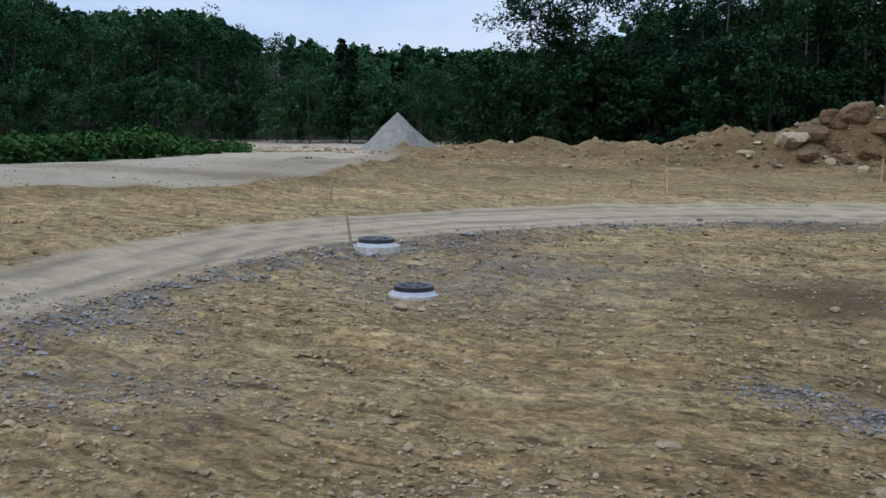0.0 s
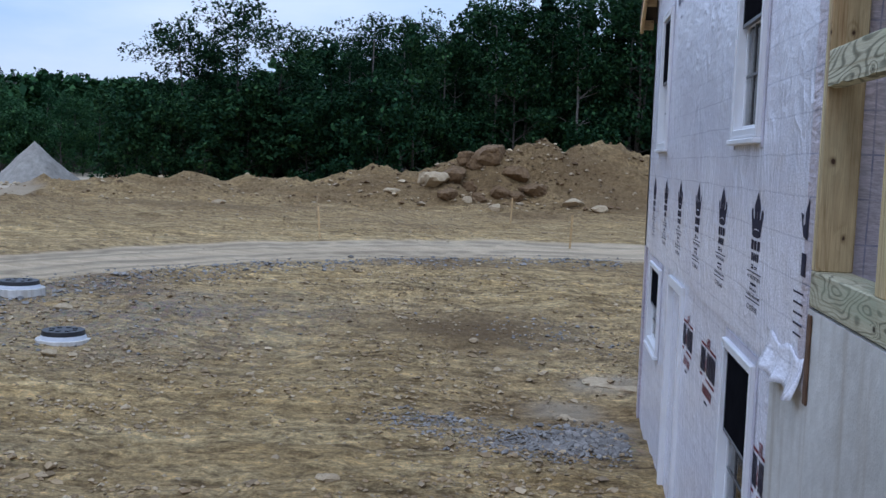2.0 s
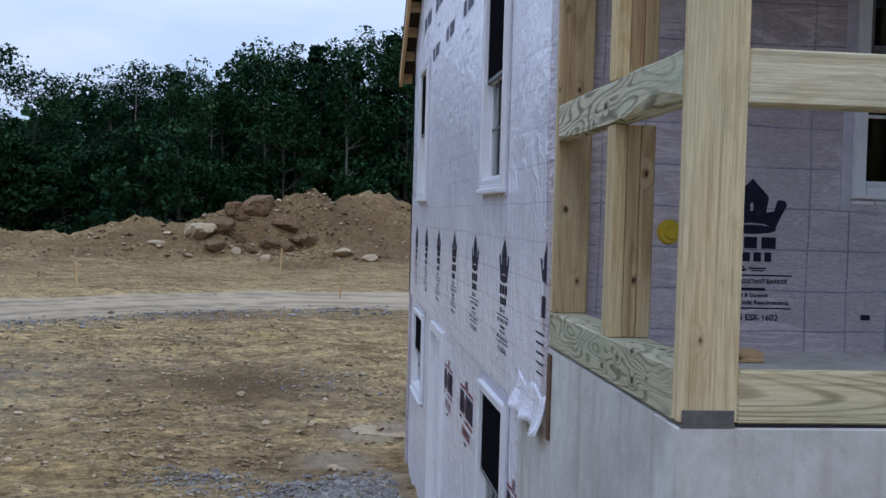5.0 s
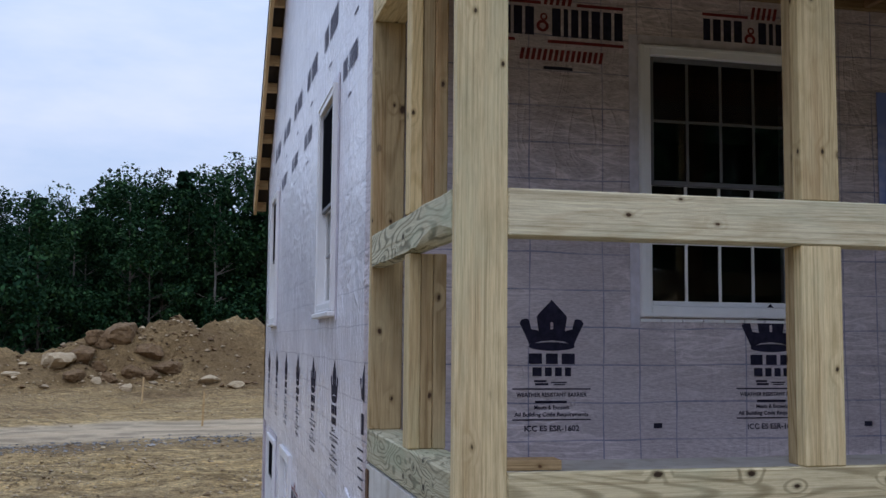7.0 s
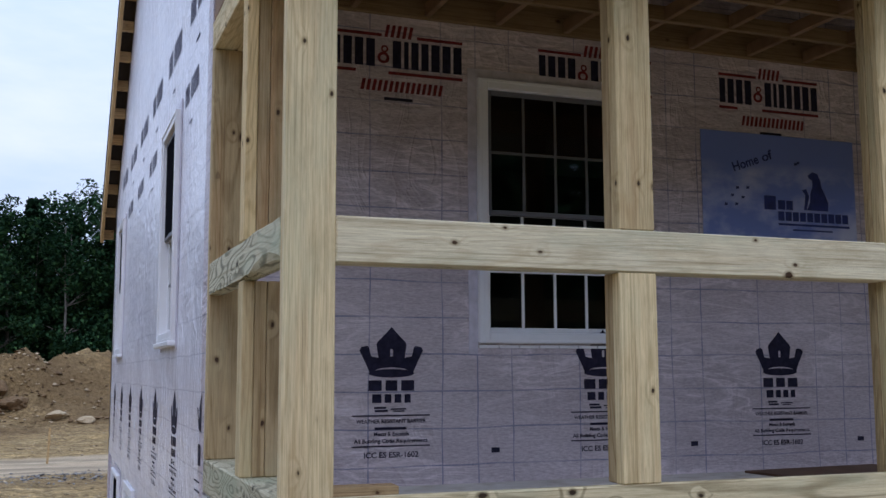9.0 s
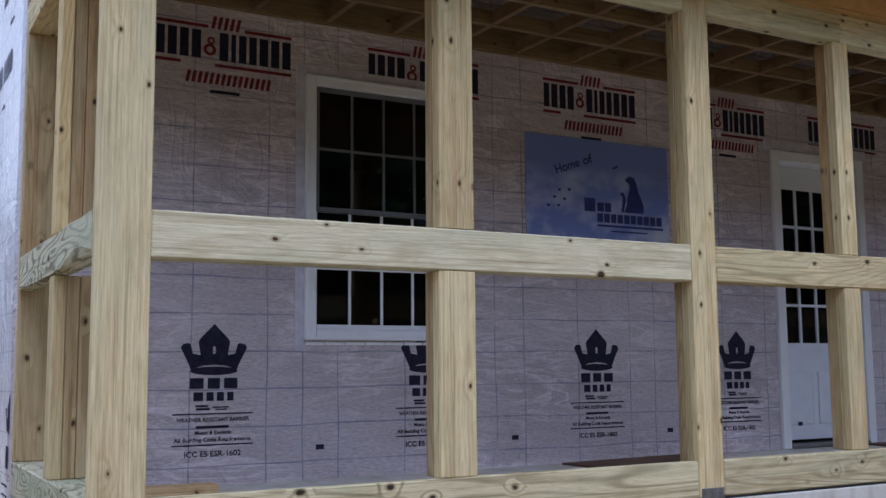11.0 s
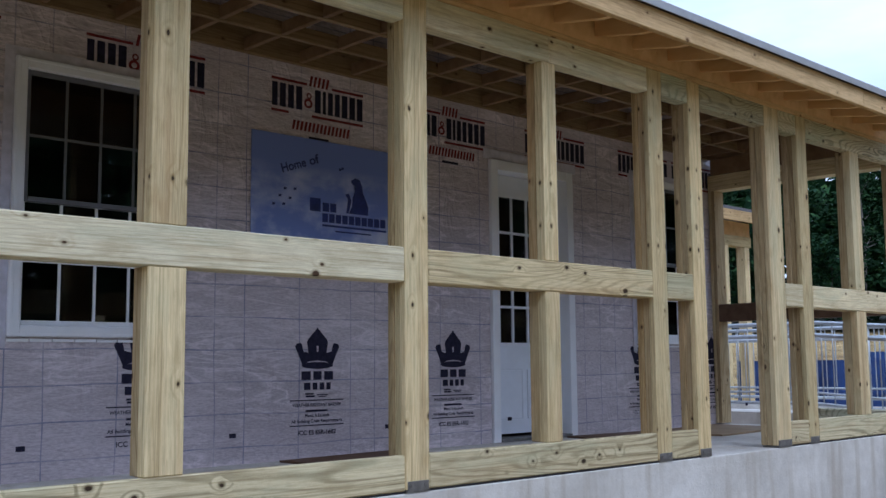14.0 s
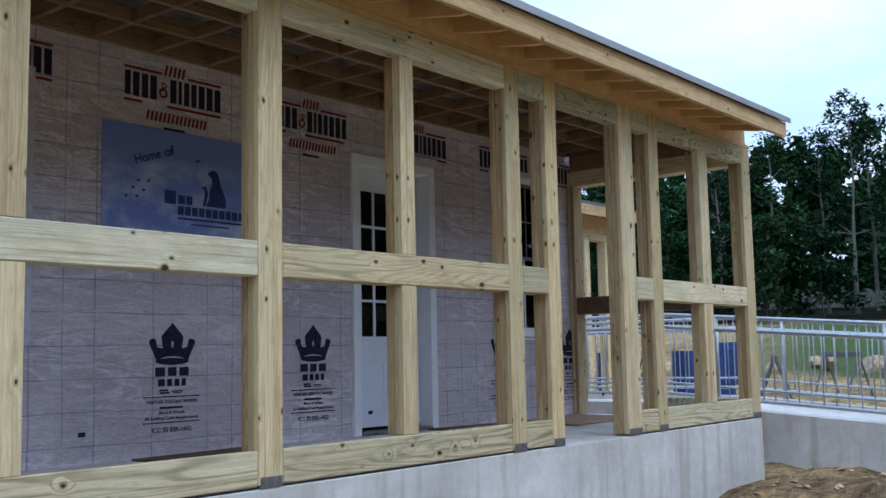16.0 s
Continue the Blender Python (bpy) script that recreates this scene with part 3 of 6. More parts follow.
def ground_sheet():
    count = 470
    t = np.linspace(-1, 1, count)
    xs = np.sinh(t * 5.9) / math.sinh(5.9) * 1400 - 3.0
    ys = np.sinh((t + 0.12) * 5.6) / math.sinh(5.6) * 1000 + 9.0
    ys = np.sort(np.concatenate((ys, np.linspace(38.5, 50.5, 90))))
    verts, zone = [], {k: [] for k in ("rut", "road", "gravel", "sand", "clay", "grass", "litter")}
    for y in ys:
        for x in xs:
            r, az = polar(x, y)
            verts.append((x, y, ground_z(x, y)))
            off = abs(road_off(r, az) + 0.25 * noise.noise(Vector((x * 0.8, y * 0.8, 7))))
            jag = noise.noise(Vector((x * 0.25, y * 0.25, 2)))
            rut = min(abs(off - 0.75), abs(off - 1.55)) + 0.12 * noise.noise(Vector((x * 0.5, y * 0.5, 11)))
            zone["rut"].append(smooth(0.24, 0.05, rut) * smooth(2.2, 1.9, off))
            zone["road"].append(smooth(2.35, 1.9, off))
            edge = math.exp(-(((road_off(r, az) + 2.9) / 0.7) ** 2)) * (0.85 if az < -22 else 0.35)
            zone["gravel"].append(min(1.0, edge + sum(h * math.exp(-(((x - a) / c) ** 2 + ((y - b) / d) ** 2)) for a, b, c, d, h in GRAVEL)))
            pale = sum(math.exp(-((((x - a) / c) ** 2 + ((y - b) / d) ** 2) ** 2)) for a, b, c, d in ((-0.95, 10.5, 0.5, 0.38), (-0.35, 11.7, 0.55, 0.4), (-0.35, 10.0, 0.35, 0.2)))
            zone["sand"].append(min(1.0, pale * (0.9 + jag)) + smooth(-22, -24, az) * smooth(-0.6, 1.2, r - sand_edge(az) + 1.5 * jag) * smooth(200, 150, r))
            zone["clay"].append(min(0.9, sum(h * math.exp(-(((x - a) / c) ** 2 + ((y - b) / d) ** 2)) for a, b, c, d, h in CLAY) + (0.55 * math.exp(-(((r - sand_edge(az) + 1.5) / 1.3) ** 2)) if az < -24 else 0.0) + 0.42 * smooth(30, 37, r) * smooth(60, 54, r) * smooth(-40, -32, az) * smooth(20, 12, az)) * (0.85 + 0.5 * jag))
            zone["grass"].append(max(smooth(66, 72, az) * smooth(24, 27, r + 2 * jag) * smooth(66, 58, r), smooth(4, 8, az) * smooth(60, 30, az) * smooth(54, 60, r) * smooth(84, 78, r)))
            far = 58 if az > 50 else 72 if az > -18 else 104
            zone["litter"].append(smooth(far, far + 6, r + 4 * jag) if abs(az) < 130 else 0.0)
    n = count
    faces = [(j * n + i, j * n + i + 1, (j + 1) * n + i + 1, (j + 1) * n + i) for j in range(len(ys) - 1) for i in range(n - 1)]
    me = bpy.data.meshes.new("ground")
    me.from_pydata(verts, [], faces)
    for key, values in zone.items():
        a = me.attributes.new(key, "FLOAT", "POINT")
        a.data.foreach_set("value", np.clip(np.array(values, dtype=np.float32), 0, 1))
    me.materials.append(EARTH)
    me.polygons.foreach_set("use_smooth", [True] * len(faces))
    return tagged(new("ground", me), "stony tan graded earth with a pale haul road", "ground", kind="structure")


ground_sheet()

# ---- the house: shell ----
DEPTH, LENGTH, BACK = 1.894, 8.61, 10.6
FLOOR = -0.062
HOUSE_X = 8.64

foundation = thing("foundation", "bare grey poured concrete porch foundation, lightly stained", "foundation", kind="structure")
bm = bmesh.new()
add_box(bm, (0.0, 0.0, -3.4), (LENGTH, 0.25, FLOOR), 0.006)
add_box(bm, (0.0, 0.2501, -3.4), (0.25, DEPTH - 0.001, FLOOR - 0.001))
add_box(bm, (0.0, DEPTH, -3.4), (0.25, 2.619, -0.462))
add_box(bm, (LENGTH - 0.25, 0.25, -3.4), (LENGTH, 3.2, FLOOR - 0.001), 0.004)
part("porch_wall", bm, CONCRETE, foundation)
floor = tagged(new("floor", mesh_of("floor", box((0.25, 0.25, FLOOR - 0.2), (LENGTH - 0.25, DEPTH + 0.3, FLOOR - 0.002)), CONCRETE)), "smooth grey concrete porch floor slab", "floor", kind="structure")

FRONT_WIN = (1.56, 2.485, 0.755, 2.205)
FRONT_WIN_B = (7.22, 8.145, 0.755, 2.205)
FRONT_DOOR = (5.31, 6.225, FLOOR, 2.115)
bm = bmesh.new()
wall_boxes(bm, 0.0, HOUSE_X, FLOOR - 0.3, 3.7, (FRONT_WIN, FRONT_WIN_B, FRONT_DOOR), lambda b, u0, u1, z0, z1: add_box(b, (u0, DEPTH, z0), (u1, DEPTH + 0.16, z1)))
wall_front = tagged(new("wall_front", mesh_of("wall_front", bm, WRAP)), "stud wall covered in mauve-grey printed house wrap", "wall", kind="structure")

SIDE_WIN_A = (3.30, 4.12, 0.80, 2.22)
SIDE_WIN_B = (8.50, 9.32, 0.80, 2.22)
RIDGE_Y, RIDGE_Z, EAVE_Z = 6.3, 5.95, 2.62
bm = bmesh.new()
put_side = lambda b, u0, u1, z0, z1: add_box(b, (0.0, u0, z0), (0.16, u1, z1))
wall_boxes(bm, DEPTH + 0.161, BACK, -0.46, EAVE_Z, (SIDE_WIN_A, SIDE_WIN_B), put_side)
add_box(bm, (0.0, DEPTH + 0.001, -0.46), (0.16, DEPTH + 0.161, FLOOR - 0.301))
peak = [(DEPTH + 0.161, EAVE_Z), (BACK, EAVE_Z), (RIDGE_Y, RIDGE_Z), (DEPTH + 0.161, 3.62)]
va = [bm.verts.new((0.0, y, z)) for y, z in peak]
vb = [bm.verts.new((0.16, y, z)) for y, z in peak]
bm.faces.new(va[::-1])
bm.faces.new(vb)
for i in range(4):
    bm.faces.new((va[i], va[(i + 1) % 4], vb[(i + 1) % 4], vb[i]))
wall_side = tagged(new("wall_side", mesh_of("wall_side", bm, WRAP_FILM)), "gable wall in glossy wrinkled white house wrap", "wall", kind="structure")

BASE_WIN_A = (3.17, 4.13, -1.75, -0.62)
BASE_WIN_B = (8.62, 9.70, -1.50, -0.62)
BASE_DOOR = (6.62, 7.66, -3.0, -0.58)
bm = bmesh.new()
wall_boxes(bm, 2.62, BACK, -3.6, -0.461, (BASE_WIN_A, BASE_WIN_B, BASE_DOOR), lambda b, u0, u1, z0, z1: add_box(b, (0.03, u0, z0), (0.19, u1, z1)))
wall_basement = tagged(new("wall_basement", mesh_of("wall_basement", bm, WRAP_FILM)), "basement wall in pale wrinkled house wrap film", "wall", kind="structure")
bm = bmesh.new()
add_box(bm, (0.0, BACK - 0.16, -3.6), (HOUSE_X, BACK, 2.62))
add_box(bm, (HOUSE_X - 0.16, DEPTH + 0.161, -3.0), (HOUSE_X, BACK - 0.161, 3.6))
wall_back = tagged(new("wall_back", mesh_of("wall_back", bm, WRAP)), "rear and end walls in mauve house wrap", "wall", kind="structure")
# unseen partition, added to keep gable-window daylight from the front rooms
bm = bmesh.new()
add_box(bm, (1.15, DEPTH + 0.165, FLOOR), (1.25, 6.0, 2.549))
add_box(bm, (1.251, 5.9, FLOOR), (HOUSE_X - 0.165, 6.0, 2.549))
tagged(new("partition", mesh_of("partition", bm, DARK_ROOM)), "unseen dark partition added to block daylight inside the house", "wall", kind="structure")
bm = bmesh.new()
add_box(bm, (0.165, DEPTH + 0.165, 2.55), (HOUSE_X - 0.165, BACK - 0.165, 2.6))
tagged(new("ceiling", mesh_of("ceiling", bm, DARK_ROOM)), "plain ceiling inside the house, coloured dark as unlit", "ceiling", kind="structure")
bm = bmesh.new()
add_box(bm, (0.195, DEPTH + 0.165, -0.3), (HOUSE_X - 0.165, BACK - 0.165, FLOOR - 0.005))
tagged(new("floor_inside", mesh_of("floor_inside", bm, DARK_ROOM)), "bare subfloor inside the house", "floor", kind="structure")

# roof: two slopes, the front one running on over the porch
roof = thing("roof", "low new roof with dark shingle edge over plywood", "roof", kind="structure")
EAVE_Y, EAVE_TOP = -0.42, 2.565


def slope_slab(y0, z0, y1, z1, x0, x1, thick, material, name):
    bm = bmesh.new()
    low = [bm.verts.new(p) for p in ((x0, y0, z0), (x1, y0, z0), (x1, y1, z1), (x0, y1, z1))]
    top = [bm.verts.new((v.co.x, v.co.y, v.co.z + thick)) for v in low]
    bm.faces.new(low[::-1])
    bm.faces.new(top)
    for i in range(4):
        bm.faces.new((low[i], low[(i + 1) % 4], top[(i + 1) % 4], top[i]))
    return part(name, bm, material, roof)


slope_slab(EAVE_Y, EAVE_TOP, RIDGE_Y, RIDGE_Z, -0.16, 8.45, 0.02, SHADED_DECKING, "front_deck")
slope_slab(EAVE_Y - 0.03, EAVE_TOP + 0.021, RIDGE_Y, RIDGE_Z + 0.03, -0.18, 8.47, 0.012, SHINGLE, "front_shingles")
slope_slab(RIDGE_Y + 0.001, RIDGE_Z, BACK + 0.45, 2.42, -0.16, 8.45, 0.02, SHADED_DECKING, "rear_deck")
slope_slab(RIDGE_Y + 0.001, RIDGE_Z + 0.03, BACK + 0.48, 2.43, -0.18, 8.47, 0.025, SHINGLE, "rear_shingles")

# rake ladder along the gable: lookout blocks and a fly rafter
SLOPE_B = (2.42 - RIDGE_Z) / (BACK + 0.45 - RIDGE_Y)
for i in range(14):
    y = BACK + 0.40 - i * 0.34
    z = RIDGE_Z + (y - RIDGE_Y) * SLOPE_B
    board("lookout", (-0.13, y - 0.02, z - 0.13), (-0.003, y + 0.02, z - 0.006), roof, LUMBER_WARM)
fly = board("fly_rafter", (-0.17, RIDGE_Y + 0.05, -0.07), (-0.131, BACK + 0.45, 0.07), roof, LUMBER_WARM)
mid_y = (RIDGE_Y + 0.05 + BACK + 0.45) / 2
length = (BACK + 0.4 - RIDGE_Y) * math.sqrt(1 + SLOPE_B * SLOPE_B)
fly.data = mesh_of("fly_rafter", box((-length / 2, -0.02, -0.075), (length / 2, 0.02, 0.075), 0.004), LUMBER_WARM)
fly.matrix_basis = Matrix.Translation((-0.15, mid_y, RIDGE_Z + (mid_y - RIDGE_Y) * SLOPE_B - 0.085)) @ Matrix.Rotation(math.atan(SLOPE_B), 4, "X") @ Matrix.Rotation(radians(90), 4, "Z")

# ---- porch frame ----
porch = thing("porch_frame", "new yellow-green treated lumber porch framing on a concrete foundation", "porch")
FULL = ((0.0, 0.188), (2.685, 2.84), (4.738, 4.89), (5.188, 5.332), (6.18, 6.385), (6.65, 6.80), (8.42, 8.60))
SHORT = ((1.338, 1.508), (3.722, 3.846), (7.53, 7.70))
RAIL0, RAIL1, HEAD0, HEAD1 = 0.94, 1.11, 2.245, 2.40
SILL0, SILL1 = -0.05, 0.116
DEEP = 0.13
for x0, x1 in FULL:
    if x0 < 0.1:
        board("post", (x0, 0.0, SILL0 + 0.004), (x1, 0.034, HEAD1), porch)
        board("post", (x0 + 0.003, 0.0355, SILL0 + 0.004), (x1 - 0.003, 0.07, HEAD1), porch)
        continue
    board("post", (x0, 0.0, SILL0 + 0.004), (x1, 0.04, HEAD1), porch)
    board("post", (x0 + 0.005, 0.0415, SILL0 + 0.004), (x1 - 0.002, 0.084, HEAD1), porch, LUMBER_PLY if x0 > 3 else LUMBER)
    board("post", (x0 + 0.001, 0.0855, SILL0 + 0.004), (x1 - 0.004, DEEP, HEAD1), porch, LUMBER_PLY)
for x0, x1 in SHORT:
    board("stud", (x0, 0.003, SILL1 + 0.001), (x1, 0.062, RAIL0 - 0.001), porch)
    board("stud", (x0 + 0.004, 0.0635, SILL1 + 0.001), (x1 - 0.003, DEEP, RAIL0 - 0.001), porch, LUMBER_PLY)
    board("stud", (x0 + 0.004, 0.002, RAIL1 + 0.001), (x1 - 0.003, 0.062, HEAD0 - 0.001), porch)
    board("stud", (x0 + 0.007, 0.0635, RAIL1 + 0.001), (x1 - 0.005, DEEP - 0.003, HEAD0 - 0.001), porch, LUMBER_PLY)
SPANS = ((0.189, 2.684), (2.841, 4.737), (4.891, 5.187), (6.386, 6.649), (6.801, 8.419))
for x0, x1 in SPANS:
    board("sill", (x0, 0.001, SILL0), (x1, 0.05, SILL1), porch, LUMBER_SILL, bevel=0.006)
    board("rail", (x0, -0.001, RAIL0), (x1, DEEP - 0.01, RAIL1), porch, LUMBER_SILL if 2.8 < x0 < 5.5 else LUMBER_RAIL, bevel=0.006)
    # black strip drawn as the shadow in the gap under the sill
    part("sill_seal", box((x0, 0.006, FLOOR + 0.001), (x1, 0.085, SILL0 - 0.001)), BLACK_GAP, porch)
    board("sill", (x0, 0.0515, SILL0), (x1, 0.09, SILL1 - 0.006), porch, bevel=0.006)
HEADS = ((0.189, 2.684), (2.841, 3.79), (3.792, 4.737), (4.891, 5.187), (5.333, 6.179), (6.386, 6.649), (6.801, 8.419))
for x0, x1 in HEADS:
    board("header", (x0, 0.0, HEAD0), (x1, 0.09, HEAD1), porch, LUMBER_FIGURED if 4.8 < x0 < 8 else LUMBER_RAIL, bevel=0.005)
board("top_plate", (0.19, 0.0, HEAD1 + 0.001), (LENGTH - 0.003, 0.12, HEAD1 + 0.04), porch, LUMBER_WARM)
for x0, x1 in ((0.0, 2.43), (2.433, 4.87), (4.873, 7.31), (7.313, 8.556)):
    part("beam_sheathing", box((x0, 0.012, HEAD1 + 0.042), (x1, 0.10, 2.82), 0.002), PLYWOOD, porch)
# steel shoes under the posts
for x0, x1 in FULL:
    bm = box((x0 + 0.006, -0.003, FLOOR + 0.002), (x1 - 0.006, DEEP - 0.01, FLOOR + 0.012))
    add_box(bm, (x0 + 0.01, -0.005, FLOOR + 0.0125), (x1 - 0.01, -0.001, FLOOR + 0.055), 0.001)
    for bx in (x0 + 0.035, x1 - 0.035):
        add_box(bm, (bx - 0.006, -0.009, FLOOR + 0.028), (bx + 0.006, -0.0052, FLOOR + 0.04))
    part("post_shoe", bm, PLATE, porch, "grey steel post shoe")

def waney_rail(length, thick, tall):
    """A plank along its own x whose lower outer edge still has the uneven face of the log."""
    bm = bmesh.new()
    rows, count = [], 40
    for i in range(count + 1):
        u = length * i / count
        lift = 0.055 * math.exp(-((u - 0.28) / 0.26) ** 2) + 0.012 * noise.noise(Vector((u * 9, 0, 5))) + 0.008
        ridge = tall + 0.006 * noise.noise(Vector((u * 3, 4, 1)))
        prof = ((0.0, max(0.004, lift)), (0.0, ridge - 0.006), (-0.006, ridge), (-thick, ridge), (-thick, 0.004), (-thick * 0.55, 0.0), (-thick * 0.2, max(0.002, lift * 0.45)))
        rows.append([bm.verts.new((u, y, z)) for y, z in prof])
    for a, b in zip(rows, rows[1:]):
        for j in range(7):
            bm.faces.new((a[j], b[j], b[(j + 1) % 7], a[(j + 1) % 7]))
    bm.faces.new(rows[0])
    bm.faces.new(rows[-1][::-1])
    bmesh.ops.recalc_face_normals(bm, faces=bm.faces)
    return bm


# end bays of the porch (both ends), posts seen edge on
for x0, x1, d0 in ((0.0, 0.165, 1), (LENGTH - 0.17, LENGTH - 0.005, -1)):
    start = 0.072 if d0 > 0 else DEEP + 0.002
    board("end_sill", (x0, start, SILL0), (x1, DEPTH - 0.002 if d0 > 0 else 1.07, SILL1), porch, LUMBER_FIGURED, bevel=0.006)
    board("end_header", (x0, start, HEAD0), (x1, DEPTH - 0.002, HEAD1), porch)
    if d0 > 0:
        part("end_rail", waney_rail(DEPTH - 0.075 - start, 0.07, RAIL1 - RAIL0), LUMBER_FIGURED, porch, "greenish rail with a waney lower edge", Matrix.Translation((x0, start, RAIL0)) @ Matrix.Rotation(radians(90), 4, "Z"))
    else:
        board("end_rail", (x0, start, RAIL0), (x1, DEPTH - 0.075, RAIL1), porch, BROWN_SHEET, bevel=0.008)
    for y0, y1 in ((DEPTH - 0.075, DEPTH - 0.036), (DEPTH - 0.034, DEPTH - 0.003)):
        board("end_stud", (x0, y0, SILL1 + 0.001 if d0 > 0 else SILL0), (x1, y1, HEAD0 - 0.001), porch, LUMBER_PLY if y0 < DEPTH - 0.05 else LUMBER)
    y0, y1 = (0.83, 0.94) if d0 > 0 else (0.95, 1.07)
    for k, (a, b) in enumerate(((0.002, 0.053), (0.0545, 0.108), (0.1095, 0.165))):
        for z0, z1 in ((SILL1 + 0.001, RAIL0 - 0.001), (RAIL1 + 0.001, HEAD0 - 0.001)):
            board("end_stud", (x0 + a, y0 + 0.006 * (k % 2), z0), (x0 + b, y1, z1), porch, LUMBER_PLY if k else LUMBER)

# fascia, rafter tails and the underside of the porch roof
eave = thing("eave", "raw timber eave with plywood soffit blocks", "eave", kind="structure")
for x0, x1 in ((-0.16, 3.30), (3.303, 6.9), (6.903, 8.45)):
    board("fascia", (x0, EAVE_Y - 0.001, EAVE_TOP - 0.135), (x1, EAVE_Y + 0.038, EAVE_TOP - 0.004), eave, LUMBER_WARM)
part("drip_edge", box((-0.18, EAVE_Y - 0.036, EAVE_TOP - 0.012), (8.48, EAVE_Y - 0.031, EAVE_TOP + 0.035)), DRIP, eave, "grey metal drip edge")
FALL = (RIDGE_Z - EAVE_TOP) / (RIDGE_Y - EAVE_Y)
x = 0.07
while x < 8.42:
    bm = bmesh.new()
    prof = [(EAVE_Y + 0.04, EAVE_TOP - 0.006), (EAVE_Y + 0.04, EAVE_TOP - 0.13), (EAVE_Y + 0.10, EAVE_TOP - 0.128), (0.01, EAVE_TOP - 0.07), (0.01, EAVE_TOP + 0.44 * FALL)]
    a = [bm.verts.new((x - 0.02, y, z)) for y, z in prof]
    b = [bm.verts.new((x + 0.02, y, z)) for y, z in prof]
    bm.faces.new(a[::-1])
    bm.faces.new(b)
    for i in range(5):
        bm.faces.new((a[i], a[(i + 1) % 5], b[(i + 1) % 5], b[i]))
    part("rafter_tail", bm, PLYWOOD, eave)
    x += 0.38
joists = thing("porch_ceiling_frame", "open grid of timber joists and blocking over the porch", "ceiling framing", kind="structure")
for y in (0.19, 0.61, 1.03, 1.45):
    board("joist", (0.2, y - 0.019, 2.565), (8.4, y + 0.019, 2.655), joists, LUMBER_SHADED)
board("ledger", (0.16, DEPTH - 0.042, 2.56), (8.4, DEPTH - 0.003, 2.80), joists, LUMBER_SHADED)
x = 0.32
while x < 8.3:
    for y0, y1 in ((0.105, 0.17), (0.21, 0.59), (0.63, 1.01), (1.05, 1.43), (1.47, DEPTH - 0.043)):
        board("blocking", (x - 0.018, y0, 2.569), (x + 0.018, y1, 2.65), joists, SHADED_JOIST)
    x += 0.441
for x0, cover in ((0.0, WRAP_FILM), (8.42, SHADED_JOIST)):
    bm = bmesh.new()
    prof = [(0.101, 2.562), (DEPTH - 0.002, 2.562), (DEPTH - 0.002, EAVE_TOP + (DEPTH - EAVE_Y) * FALL - 0.004), (0.101, EAVE_TOP + (0.1 - EAVE_Y) * FALL - 0.004)]
    a = [bm.verts.new((x0 + 0.002, y, z)) for y, z in prof]
    b = [bm.verts.new((x0 + 0.03, y, z)) for y, z in prof]
    bm.faces.new(a[::-1])
    bm.faces.new(b)
    for i in range(4):
        bm.faces.new((a[i], a[(i + 1) % 4], b[(i + 1) % 4], b[i]))
    part("end_sheathing", bm, cover, joists)
    board("end_beam", (x0, DEEP + 0.01, HEAD1 + 0.002), (x0 + 0.15, DEPTH - 0.05, 2.56), joists, SHADED_JOIST)


